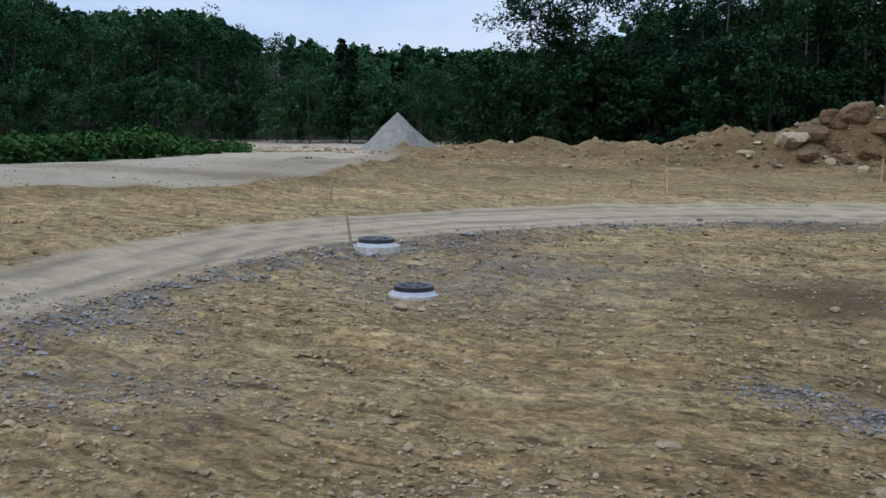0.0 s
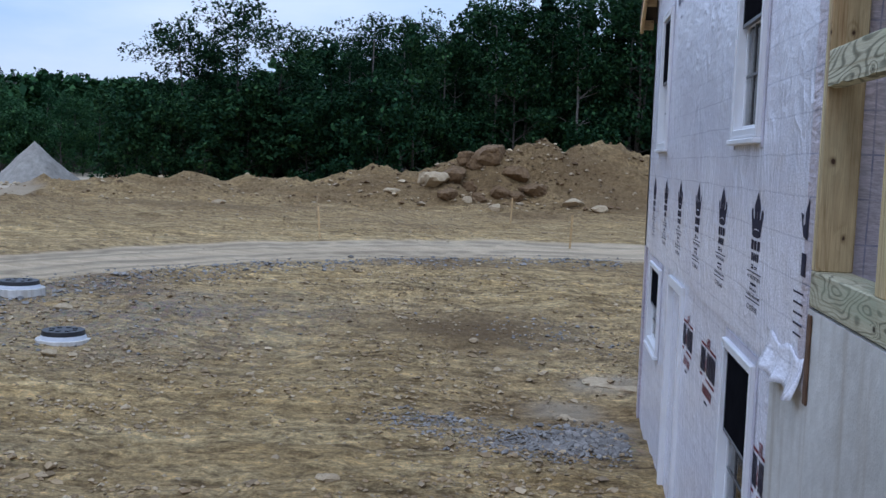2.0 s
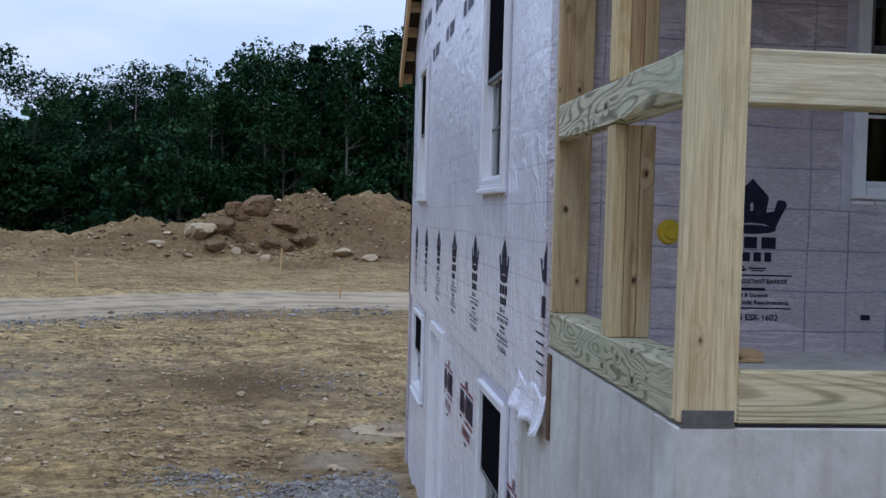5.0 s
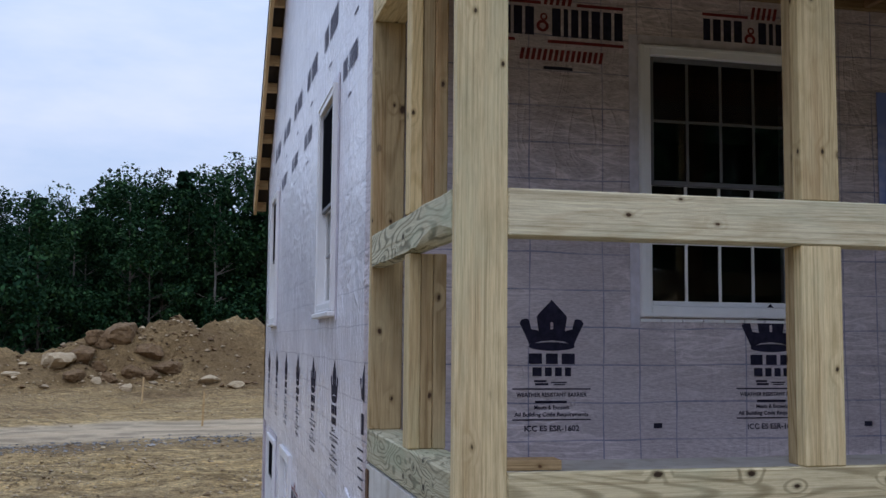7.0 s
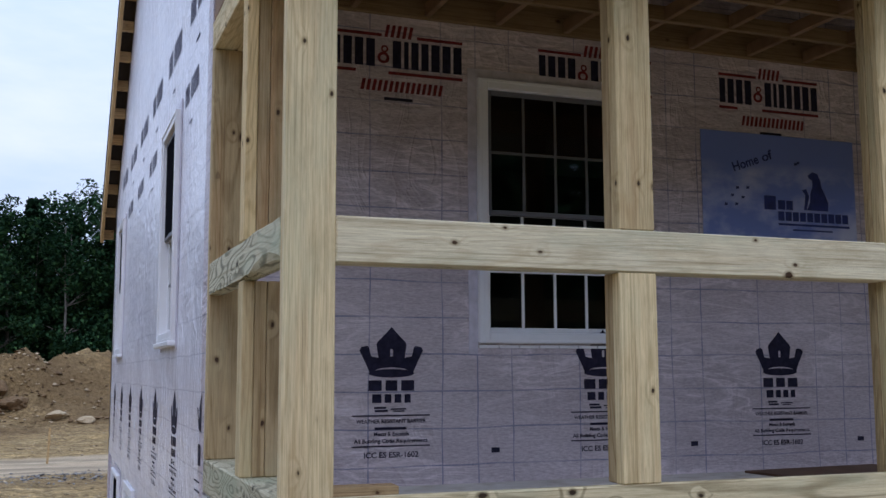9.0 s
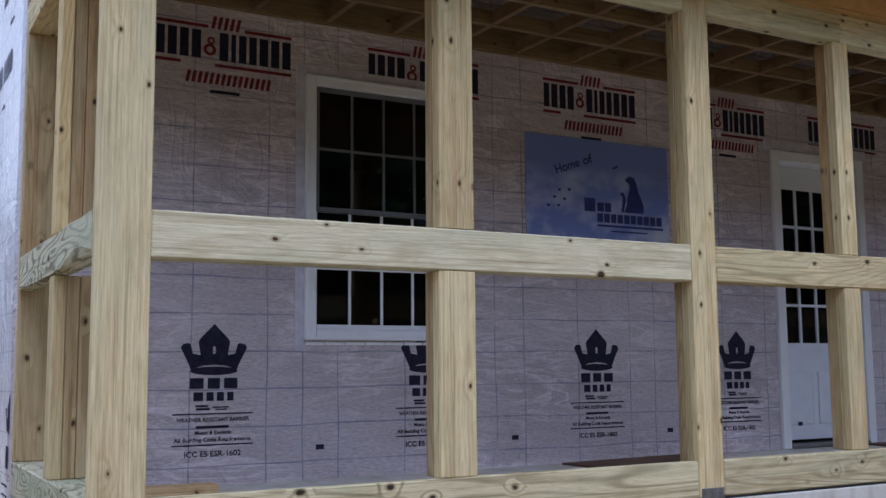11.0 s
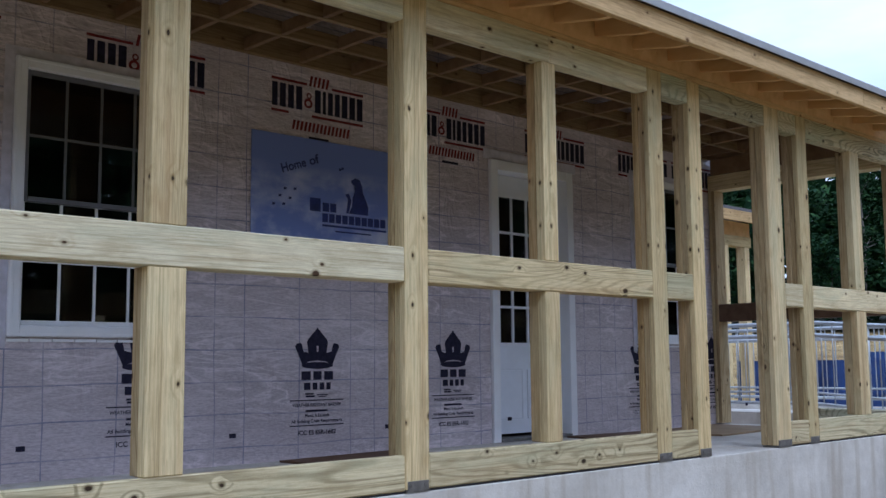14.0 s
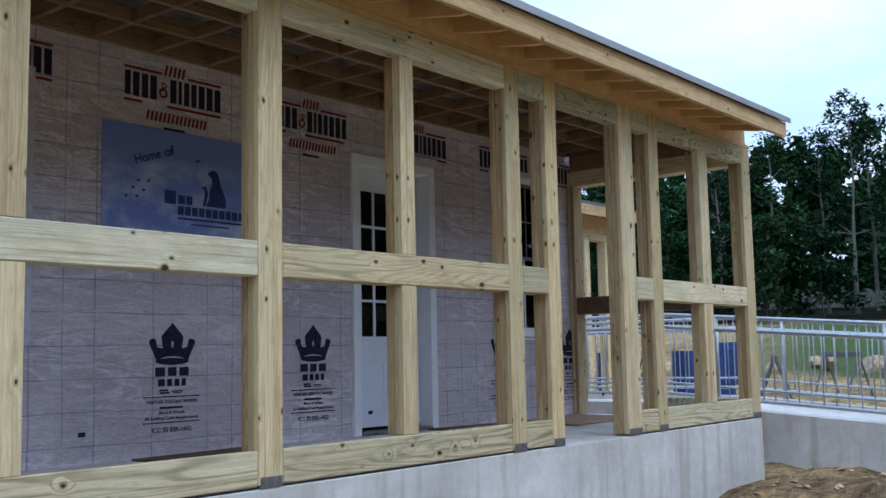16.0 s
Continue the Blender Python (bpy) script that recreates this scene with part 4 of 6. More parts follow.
# ---- windows and doors ----
def window_unit(name, label, w, h, cols, rows, at, split=0.52, flange=0.055, screen=False, sill=True):
    """A double-hung vinyl window, origin at the middle of its sill, facing its own -y."""
    ob = thing(name, label, "window", at, kind="structure")
    f = 0.045
    inner = 0.018
    bm = bmesh.new()
    for lo, hi in (((-w / 2 - f, -0.035, -f), (-w / 2 + inner, 0.07, h + f)), ((w / 2 - inner, -0.035, -f), (w / 2 + f, 0.07, h + f)),
                   ((-w / 2 + inner + 0.0005, -0.035, h - inner), (w / 2 - inner - 0.0005, 0.07, h + f)), ((-w / 2 + inner + 0.0005, -0.035, -f), (w / 2 - inner - 0.0005, 0.07, inner))):
        add_box(bm, lo, hi, 0.005)
    part("window_frame", bm, VINYL, ob)
    if sill:
        part("window_sill", box((-w / 2 - f - 0.01, -0.06, -f - 0.035), (w / 2 + f + 0.01, -0.001, -f - 0.001), 0.006), VINYL, ob)
    else:
        # slotted nailing fin under the frame
        for k in range(8):
            a = -w / 2 - f + (w + 2 * f) * k / 8
            part("nailing_fin", box((a + 0.004, -0.012, -f - 0.026), (a + (w + 2 * f) / 8 - 0.004, -0.002, -f - 0.009)), VINYL, ob)
    # raised outer bead of the frame
    bm = bmesh.new()
    for lo, hi in (((-w / 2 - f + 0.004, -0.041, -f + 0.004), (-w / 2 - f + 0.022, -0.0355, h + f - 0.004)), ((w / 2 + f - 0.022, -0.041, -f + 0.004), (w / 2 + f - 0.004, -0.0355, h + f - 0.004)),
                   ((-w / 2 - f + 0.0225, -0.041, h + f - 0.022), (w / 2 + f - 0.0225, -0.0355, h + f - 0.004)), ((-w / 2 - f + 0.0225, -0.041, -f + 0.004), (w / 2 + f - 0.0225, -0.0355, -f + 0.02))):
        add_box(bm, lo, hi, 0.002)
    part("frame_bead", bm, VINYL, ob)
    bm = bmesh.new()
    t = flange
    for lo, hi in (((-w / 2 - f - t, -0.008, -f - 0.06), (-w / 2 - f - 0.001, -0.002, h + f + t)), ((w / 2 + f + 0.001, -0.008, -f - 0.06), (w / 2 + f + t, -0.002, h + f + t)),
                   ((-w / 2 - f, -0.009, h + f + 0.001), (w / 2 + f, -0.003, h + f + t))):
        add_box(bm, lo, hi)
    part("flashing_tape", bm, TAPE, ob, "silvery flashing tape")
    meet = h * (1 - split)
    for k, (z0, z1, y) in enumerate(((meet, h - inner - 0.001, -0.008), (inner + 0.001, meet + 0.03, 0.024))):
        x0, x1, s = -w / 2 + inner + 0.001, w / 2 - inner - 0.001, 0.028
        bm = bmesh.new()
        for lo, hi in (((x0, y, z0), (x0 + s, y + 0.028, z1)), ((x1 - s, y, z0), (x1, y + 0.028, z1)), ((x0 + s + 0.0005, y, z1 - s), (x1 - s - 0.0005, y + 0.028, z1)), ((x0 + s + 0.0005, y, z0), (x1 - s - 0.0005, y + 0.028, z0 + s))):
            add_box(bm, lo, hi, 0.003)
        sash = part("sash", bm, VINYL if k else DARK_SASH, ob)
        pane = part("pane", box((x0 + s - 0.004, y + 0.012, z0 + s - 0.004), (x1 - s + 0.004, y + 0.017, z1 - s + 0.004)), GLASS, sash)
        pane.visible_shadow = False
        iw, ih = x1 - x0 - 2 * s, z1 - z0 - 2 * s
        for c in range(1, cols):
            x = x0 + s + iw * c / cols
            part("muntin", box((x - 0.008, y + 0.004, z0 + s), (x + 0.008, y + 0.011, z1 - s)), DIMMED_MUNTIN if (screen or k == 0) else VINYL, sash)
        for r in range(1, rows):
            z = z0 + s + ih * r / rows
            part("muntin", box((x0 + s, y + 0.0045, z - 0.008), (x1 - s, y + 0.0105, z + 0.008)), DIMMED_MUNTIN if (screen or k == 0) else VINYL, sash)
        if screen and k == 0:
            part("insect_screen", box((x0 + s, y + 0.001, z0 + s), (x1 - s, y + 0.003, z1 - s)), SCREEN_DARK, sash)
    return ob


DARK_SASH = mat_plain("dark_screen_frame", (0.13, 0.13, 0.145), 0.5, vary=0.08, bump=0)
# white muntins coloured dark, in place of the dimming behind a screen
DIMMED_MUNTIN = mat_plain("dimmed_muntin", (0.12, 0.12, 0.125), 0.5, vary=0.05, bump=0)


def facing_front(hole):
    return Matrix.Translation(((hole[0] + hole[1]) / 2, DEPTH, hole[2]))


def facing_side(hole, x=0.0):
    return Matrix.Translation((x, (hole[0] + hole[1]) / 2, hole[2])) @ Matrix.Rotation(radians(-90), 4, "Z")


def size_of(h):
    return h[1] - h[0], h[3] - h[2]


window_unit("window_1", "white vinyl double-hung window with grilles and dark glass", *size_of(FRONT_WIN), 4, 2, facing_front(FRONT_WIN), sill=False)
window_unit("window_2", "white vinyl double-hung window with grilles and dark glass", *size_of(FRONT_WIN_B), 4, 2, facing_front(FRONT_WIN_B), sill=False)
window_unit("window_3", "tall white vinyl window in the wrapped gable wall", *size_of(SIDE_WIN_A), 3, 2, facing_side(SIDE_WIN_A), screen=True)
window_unit("window_4", "tall white vinyl window in the wrapped gable wall", *size_of(SIDE_WIN_B), 3, 2, facing_side(SIDE_WIN_B), screen=True)
window_unit("window_5", "white vinyl basement window with a dark upper pane", *size_of(BASE_WIN_A), 3, 2, facing_side(BASE_WIN_A, 0.03), screen=True)
window_unit("window_6", "white vinyl basement window with a dark upper pane", *size_of(BASE_WIN_B), 3, 2, facing_side(BASE_WIN_B, 0.03), screen=True)


def glazed_door():
    w, h = FRONT_DOOR[1] - FRONT_DOOR[0], FRONT_DOOR[3] - FRONT_DOOR[2]
    ob = thing("door_1", "white primed half-glazed door with a twelve-light grille", "door", Matrix.Translation(((FRONT_DOOR[0] + FRONT_DOOR[1]) / 2, DEPTH, FRONT_DOOR[2])), kind="structure")
    bm = bmesh.new()
    c = 0.05
    add_box(bm, (-w / 2 - c, -0.03, 0.0), (-w / 2 + 0.03, 0.16, h + c), 0.004)
    add_box(bm, (w / 2 - 0.03, -0.03, 0.0), (w / 2 + c, 0.16, h + c), 0.004)
    add_box(bm, (-w / 2 + 0.0305, -0.03, h - 0.03), (w / 2 - 0.0305, 0.16, h + c), 0.004)
    part("door_frame", bm, VINYL, ob)
    part("threshold", box((-w / 2 + 0.031, -0.04, 0.001), (w / 2 - 0.031, 0.16, 0.025), 0.004), PLATE, ob, "dull metal threshold")
    x0, x1, z0, z1, y = -w / 2 + 0.033, w / 2 - 0.033, 0.05, h - 0.034, 0.11
    gx0, gx1, gz0, gz1 = -0.30, 0.25, 0.76, 1.975
    bm = bmesh.new()
    wall_boxes(bm, x0, x1, z0, z1, ((gx0, gx1, gz0, gz1),), lambda b, u0, u1, a0, a1: add_box(b, (u0, y, a0), (u1, y + 0.044, a1)))
    for px0, px1 in ((gx0, -0.03), (0.03, gx1)):
        add_box(bm, (px0, y - 0.008, 0.16), (px1, y - 0.0005, 0.56), 0.007)
    leaf = part("door_leaf", bm, DOOR_PAINT, ob)
    pane = part("pane", box((gx0, y + 0.02, gz0), (gx1, y + 0.025, gz1)), GLASS, leaf)
    pane.visible_shadow = False
    bm = bmesh.new()
    add_box(bm, (gx0 - 0.008, y - 0.01, gz0 - 0.02), (gx0 + 0.015, y - 0.0006, gz1 + 0.02))
    add_box(bm, (gx1 - 0.015, y - 0.01, gz0 - 0.02), (gx1 + 0.008, y - 0.0006, gz1 + 0.02))
    add_box(bm, (gx0 + 0.016, y - 0.01, gz1 - 0.015), (gx1 - 0.016, y - 0.0006, gz1 + 0.02))
    add_box(bm, (gx0 + 0.016, y - 0.01, gz0 - 0.02), (gx1 - 0.016, y - 0.0006, gz0 + 0.015))
    part("glazing_bead", bm, DOOR_PAINT, leaf)
    for i in (1, 2):
        x = gx0 + (gx1 - gx0) * i / 3
        part("muntin", box((x - 0.01, y + 0.005, gz0), (x + 0.01, y + 0.018, gz1)), DOOR_PAINT, leaf)
    for i in (1, 2, 3):
        z = gz0 + (gz1 - gz0) * i / 4
        part("muntin", box((gx0, y + 0.0055, z - 0.01), (gx1, y + 0.0175, z + 0.01)), DOOR_PAINT, leaf)
    part("head_tape", box((-w / 2 - c - 0.06, -0.009, h + c + 0.001), (w / 2 + c + 0.06, -0.003, h + c + 0.08)), TAPE, ob, "silvery flashing tape")
    return ob


glazed_door()

door_base = thing("door_2", "basement doorway closed off with white house wrap", "door", facing_side(BASE_DOOR, 0.03), kind="structure")
bw, bh = size_of(BASE_DOOR)
bm = bmesh.new()
add_box(bm, (-bw / 2 - 0.05, -0.035, 0), (-bw / 2 + 0.04, 0.08, bh + 0.05), 0.004)
add_box(bm, (bw / 2 - 0.04, -0.035, 0), (bw / 2 + 0.05, 0.08, bh + 0.05), 0.004)
add_box(bm, (-bw / 2 + 0.0405, -0.035, bh - 0.04), (bw / 2 - 0.0405, 0.08, bh + 0.05), 0.004)
part("door_frame", bm, VINYL, door_base)
part("wrap_cover", box((-bw / 2 + 0.041, 0.02, 0.0), (bw / 2 - 0.041, 0.04, bh - 0.041)), WRAP_FILM, door_base)


# ---- printing on the wrap ----
def flat(bm, pts, y=0.0):
    """A flat printed patch from outline points (x, z)."""
    try:
        bm.faces.new([bm.verts.new((px, y, pz)) for px, pz in pts])
    except ValueError:
        pass


def flat_rect(bm, x0, z0, x1, z1, y=0.0):
    flat(bm, ((x0, z0), (x1, z0), (x1, z1), (x0, z1)), y)


def text_mesh(text, size, material, width=None):
    cu = bpy.data.curves.new("lettering", "FONT")
    cu.body, cu.size, cu.align_x, cu.offset = text, size, "CENTER", size * 0.022
    tmp = new("lettering", cu)
    tmp.rotation_euler = (radians(90), 0, 0)
    bpy.context.view_layer.update()
    me = bpy.data.meshes.new_from_object(tmp)
    me.transform(tmp.matrix_world)
    bpy.data.objects.remove(tmp)
    if width:
        span = max(v.co.x for v in me.vertices) - min(v.co.x for v in me.vertices)
        me.transform(Matrix.Diagonal((width / span, 1, 1, 1)))
    bpy.data.curves.remove(cu)
    me.materials.clear()
    me.materials.append(material)
    return me


def glyph_row(bm, x0, x1, z0, z1, widths, gap):
    """A row of plain upright bars in place of lettering."""
    unit = (x1 - x0 - gap * (len(widths) - 1)) / sum(widths)
    x = x0
    for wd in widths:
        flat_rect(bm, x, z0, x + wd * unit, z1)
        x += wd * unit + gap


def crown_print(ink):
    bm = bmesh.new()
    for s in (-1, 1):
        half = ((0.012, 0.358), (0.0, 0.372), (0.0, 0.252), (0.008, 0.246), (0.008, 0.212), (0.0, 0.21), (0.0, 0.152), (0.065, 0.146), (0.125, 0.124), (0.15, 0.178), (0.183, 0.243), (0.172, 0.262), (0.142, 0.268), (0.13, 0.262), (0.117, 0.212), (0.075, 0.203), (0.087, 0.276), (0.078, 0.292))
        flat(bm, [(s * px, pz) for px, pz in half])
    flat(bm, [(0.131 * math.cos(a), 0.119 + 0.023 * math.sin(a)) for a in np.linspace(0, 2 * math.pi, 28, endpoint=False)])
    glyph_row(bm, -0.131, 0.131, 0.024, 0.081, (1, 0.9, 1), 0.022)
    glyph_row(bm, -0.11, 0.11, -0.041, 0.006, (1.35, 1, 1, 0.9), 0.018)
    flat_rect(bm, -0.10, -0.073, -0.03, -0.062)
    flat_rect(bm, -0.095, -0.09, -0.02, -0.078)
    flat_rect(bm, -0.005, -0.078, 0.085, -0.071)
    flat_rect(bm, 0.01, -0.089, 0.075, -0.083)
    flat_rect(bm, -0.222, -0.113, 0.222, -0.106)
    flat_rect(bm, -0.095, -0.186, 0.085, -0.172)
    flat_rect(bm, -0.222, -0.277, 0.222, -0.270)
    return mesh_of("crown_print", bm, ink)


def lumber_print(black, red, script=True):
    bm = bmesh.new()
    glyph_row(bm, -0.385, -0.14, -0.085, 0.075, (0.9, 1, 1, 1.05), 0.017)
    glyph_row(bm, -0.035, 0.385, -0.085, 0.075, (1.05, 0.55, 0.9, 0.9, 1.05, 1.05, 1.05), 0.017)
    if script:
        flat_rect(bm, -0.085, -0.275, 0.085, -0.257)
    a = mesh_of("supplier_print", bm, black)
    bm = bmesh.new()
    flat_rect(bm, -0.39, 0.092, -0.10, 0.110)
    flat_rect(bm, 0.11, 0.092, 0.39, 0.110)
    flat_rect(bm, -0.39, -0.124, -0.25, -0.106)
    flat_rect(bm, -0.06, -0.124, 0.39, -0.106)

    def slant(x, z0, z1, wd, lean=0.2):
        flat(bm, ((x, z0), (x + wd, z0), (x + wd + (z1 - z0) * lean, z1), (x + (z1 - z0) * lean, z1)))

    # slanting bars for the red script, and a small red knot between the two black rows
    for cx, cz, rx, rz in ((-0.09, -0.03, 0.036, 0.034), (-0.083, 0.022, 0.022, 0.022)):
        ring = [(math.cos(t), math.sin(t)) for t in np.linspace(0, 2 * math.pi, 16, endpoint=False)]
        for i in range(16):
            (c0, s0), (c1, s1) = ring[i], ring[(i + 1) % 16]
            flat(bm, ((cx + rx * c0, cz + rz * s0), (cx + rx * c1, cz + rz * s1), (cx + rx * c1 * 0.5, cz + rz * s1 * 0.5), (cx + rx * c0 * 0.5, cz + rz * s0 * 0.5)))
    for k in range(5):
        slant(-0.085 + 0.035 * k, 0.092, 0.165, 0.02)
    if script:
        for k in range(15):
            slant(-0.225 + 0.033 * k, -0.225, -0.16, 0.02)
    b = mesh_of("supplier_print_red", bm, red)
    return a, b


CROWN, CROWN_SIDE = crown_print(INK), crown_print(INK)
bm = bmesh.new()
flat(bm, ((-0.02, 0.38), (-0.09, 0.30), (-0.085, 0.25), (-0.12, 0.235), (-0.13, 0.262), (-0.115, 0.29), (-0.18, 0.30), (-0.11, 0.185), (-0.02, 0.175)))
flat_rect(bm, -0.115, -0.0, -0.025, 0.11)
for i in range(5):
    flat_rect(bm, -0.24 + 0.01 * i, -0.09 - 0.05 * i, -0.03, -0.08 - 0.05 * i)
CROWN_HALF = mesh_of("crown_print", bm, INK)
LINES = [(text_mesh("WEATHER RESISTANT BARRIER", 0.03, INK, 0.40), -0.150), (text_mesh("Meets & Exceeds", 0.03, INK, 0.20), -0.218),
         (text_mesh("All Building Code Requirements", 0.03, INK, 0.42), -0.255), (text_mesh("ICC ES ESR-1602", 0.042, INK, 0.31), -0.334)]
LUM_A, LUM_B = lumber_print(INK, INK_RED)
TOP_A, TOP_B = lumber_print(INK, INK_RED, False)
for x in (1.003, 2.317, 3.583, 4.847, 7.25, 8.41):
    z = 0.425
    mark = part("crown_print", CROWN, None, wall_front, "black crown mark printed on wrap", Matrix.Translation((x, DEPTH - 0.003, z)))
    for me, dz in LINES:
        part("small_print", me, None, wall_front, at=Matrix.Translation((x, DEPTH - 0.003, z + dz)))
    stamp = box((x + 0.59, DEPTH - 0.0035, 0.10), (x + 0.64, DEPTH - 0.003, 0.128))
    part("stamp", stamp, INK, wall_front)
for x in (1.04, 2.307, 3.585, 4.835, 6.085, 7.35, 8.2):
    over = any(a - 0.3 < x < b + 0.35 for a, b in (FRONT_WIN[:2], FRONT_WIN_B[:2], FRONT_DOOR[:2])) and x not in (1.04, 4.835)
    part("supplier_print", TOP_A if over else LUM_A, None, wall_front, "black supplier mark printed on wrap", Matrix.Translation((x, DEPTH - 0.003, 2.36 if over else 2.345)))
    part("supplier_print", TOP_B if over else LUM_B, None, wall_front, "red supplier mark printed on wrap", Matrix.Translation((x, DEPTH - 0.003, 2.36 if over else 2.345)))
FACE_SIDE = Matrix.Rotation(radians(-90), 4, "Z")
for k in range(7):
    m = Matrix.Translation((-0.003, 1.965 + 1.27 * k, 0.07)) @ FACE_SIDE
    if not k:
        part("crown_print", CROWN_HALF, None, wall_side, "black crown mark printed on wrap", m)
    else:
        part("crown_print", CROWN_SIDE, None, wall_side, "black crown mark printed on wrap", m)
        for me, dz in LINES:
            part("small_print", me, None, wall_side, at=m @ Matrix.Translation((0, 0, dz)))
SLUM_A, SLUM_B = lumber_print(INK_FADED, INK_FADED)
for k in range(6):
    m = Matrix.Translation((-0.003, 2.75 + 1.27 * k, 2.28)) @ FACE_SIDE @ Matrix.Scale(0.8, 4)
    if not any(abs(2.75 + 1.27 * k - c) < 0.75 for c in (3.71, 8.91)):
        part("supplier_print", SLUM_A, None, wall_side, "faded supplier mark on wrap", m)
    m2 = Matrix.Translation((-0.003, 2.5 + 1.27 * k, 2.78)) @ FACE_SIDE
    part("supplier_print", SLUM_A, None, wall_side, at=m2)
for y, k in ((2.87, 0.55), (4.98, 0.95), (6.2, 0.8)):
    m = Matrix.Translation((0.027, y, -0.92 if y > 4 else -1.15)) @ FACE_SIDE @ Matrix.Diagonal((k, 1, 1.15, 1))
    part("supplier_print", LUM_A, None, wall_basement, "black supplier mark printed on wrap", m)
    part("supplier_print", LUM_B, None, wall_basement, "red supplier mark printed on wrap", m)

# sign board on the front wall
sign = thing("sign", "blue sky-printed sign board fixed to the wrapped wall", "sign", Matrix.Translation((3.64, DEPTH - 0.012, 1.39)))
part("sign_panel", box((-0.60, 0, 0), (0.60, 0.006, 0.68), 0.001), SIGN, sign)
TILT = Matrix.Rotation(radians(-19), 4, "Y")
for word, wide, dx in (("Home", 0.205, -0.06), ("of", 0.085, 0.115)):
    part("lettering", text_mesh(word, 0.085, INK_BLUE, wide), None, sign, at=Matrix.Translation((-0.205, -0.002, 0.475)) @ TILT @ Matrix.Translation((dx, 0, 0)))
for x0, z0, x1, z1 in ((-0.135, 0.19, -0.045, 0.28), (-0.028, 0.195, 0.028, 0.255), (0.036, 0.195, 0.088, 0.255), (-0.03, 0.092, 0.54, 0.106), (0.08, 0.06, 0.40, 0.07)):
    bm = bmesh.new()
    flat_rect(bm, x0, z0, x1, z1)
    part("name_bar", bm, INK_BLUE, sign, at=Matrix.Translation((0, -0.002, 0)))
for k in range(10):
    bm = bmesh.new()
    flat_rect(bm, -0.03 + 0.057 * k, 0.122, 0.018 + 0.057 * k, 0.182)
    part("name_bar", bm, INK_BLUE, sign, at=Matrix.Translation((0, -0.002, 0)))
# a plain dark shape over the name
bm = bmesh.new()
flat(bm, ((0.20, 0.20), (0.37, 0.20), (0.375, 0.255), (0.35, 0.31), (0.325, 0.355), (0.318, 0.40), (0.295, 0.445), (0.255, 0.455), (0.215, 0.43), (0.225, 0.412), (0.25, 0.40), (0.252, 0.36), (0.232, 0.31), (0.225, 0.25)))
flat(bm, ((0.175, 0.20), (0.198, 0.20), (0.222, 0.29), (0.2, 0.34), (0.165, 0.33), (0.19, 0.30), (0.185, 0.25)))
part("emblem", bm, INK_BLUE, sign, at=Matrix.Translation((0, -0.002, 0)))
for px, pz in ((-0.44, 0.20), (-0.36, 0.205), (-0.39, 0.26), (-0.31, 0.25), (-0.35, 0.31), (-0.27, 0.315), (0.11, 0.49), (0.13, 0.50)):
    mark = bmesh.new()
    flat(mark, ((px, pz), (px + 0.022, pz + 0.002), (px + 0.026, pz + 0.016), (px + 0.004, pz + 0.018)))
    part("small_mark", mark, INK_BLUE, sign, at=Matrix.Translation((0, -0.002, 0)))

# small things on the wall and the porch floor
cap = thing("outlet_cover", "round yellow plastic cover on the wrapped wall", "cover", Matrix.Translation((0.585, DEPTH - 0.004, 0.52)))
bm = bmesh.new()
bmesh.ops.create_cone(bm, cap_ends=True, segments=24, radius1=0.062, radius2=0.055, depth=0.02, matrix=Matrix.Translation((0, -0.008, 0)) @ Matrix.Rotation(radians(90), 4, "X"))
bmesh.ops.create_cone(bm, cap_ends=True, segments=20, radius1=0.036, radius2=0.03, depth=0.02, matrix=Matrix.Translation((0.006, -0.026, -0.004)) @ Matrix.Rotation(radians(90), 4, "X"))
part("cap", bm, YELLOW, cap)


def loose_board(name, label, x, y, z, lx, ly, lz, turn, material):
    bm = box((-lx / 2, -ly / 2, 0), (lx / 2, ly / 2, lz), 0.004)
    ob = new(name, mesh_of(name, bm, material))
    ob.matrix_basis = pose(x, y, z, 0, 0, turn)
    return tagged(ob, label, "lumber")


loose_board("timber_offcut", "pale timber offcut lying on the porch floor", 0.53, 1.55, FLOOR, 0.76, 0.14, 0.05, -3, LUMBER_WARM)
loose_board("plywood_offcut", "thin brown plywood offcut lying on the porch floor", 3.75, 1.62, FLOOR, 1.05, 0.42, 0.014, 4, BROWN_SHEET)
loose_board("plywood_offcut", "thin brown plywood offcut lying on the porch floor", 6.5, 1.6, FLOOR, 0.9, 0.36, 0.014, -5, BROWN_SHEET)
loose_board("plywood_sheet", "brown plywood sheet lying in the porch doorway", 7.6, 1.35, FLOOR, 1.3, 0.75, 0.016, 4, mat_plywood("tan_plywood", (0.24, 0.16, 0.09), (0.34, 0.24, 0.14)))

# torn flap of wrap and plywood edge at the foot of the corner
flap = thing("wrap_flap", "torn flap of glossy house wrap hanging below the corner", "house wrap")
bm = bmesh.new()
rows = []
for i in range(14):
    y = 1.90 + i * 0.058
    row = []
    for j in range(7):
        s = j / 6
        curl = 0.05 * s * s + 0.025 * s * math.sin(i * 1.1)
        row.append(bm.verts.new((-0.004 - curl, y, -0.30 - 0.20 * s - 0.02 * math.sin(i * 0.9))))
    rows.append(row)
for a, b in zip(rows, rows[1:]):
    for j in range(6):
        bm.faces.new((a[j], a[j + 1], b[j + 1], b[j]))
me = mesh_of("torn_sheet", bm, WRAP_FILM, True)
sheet = part("torn_sheet", me, None, flap)
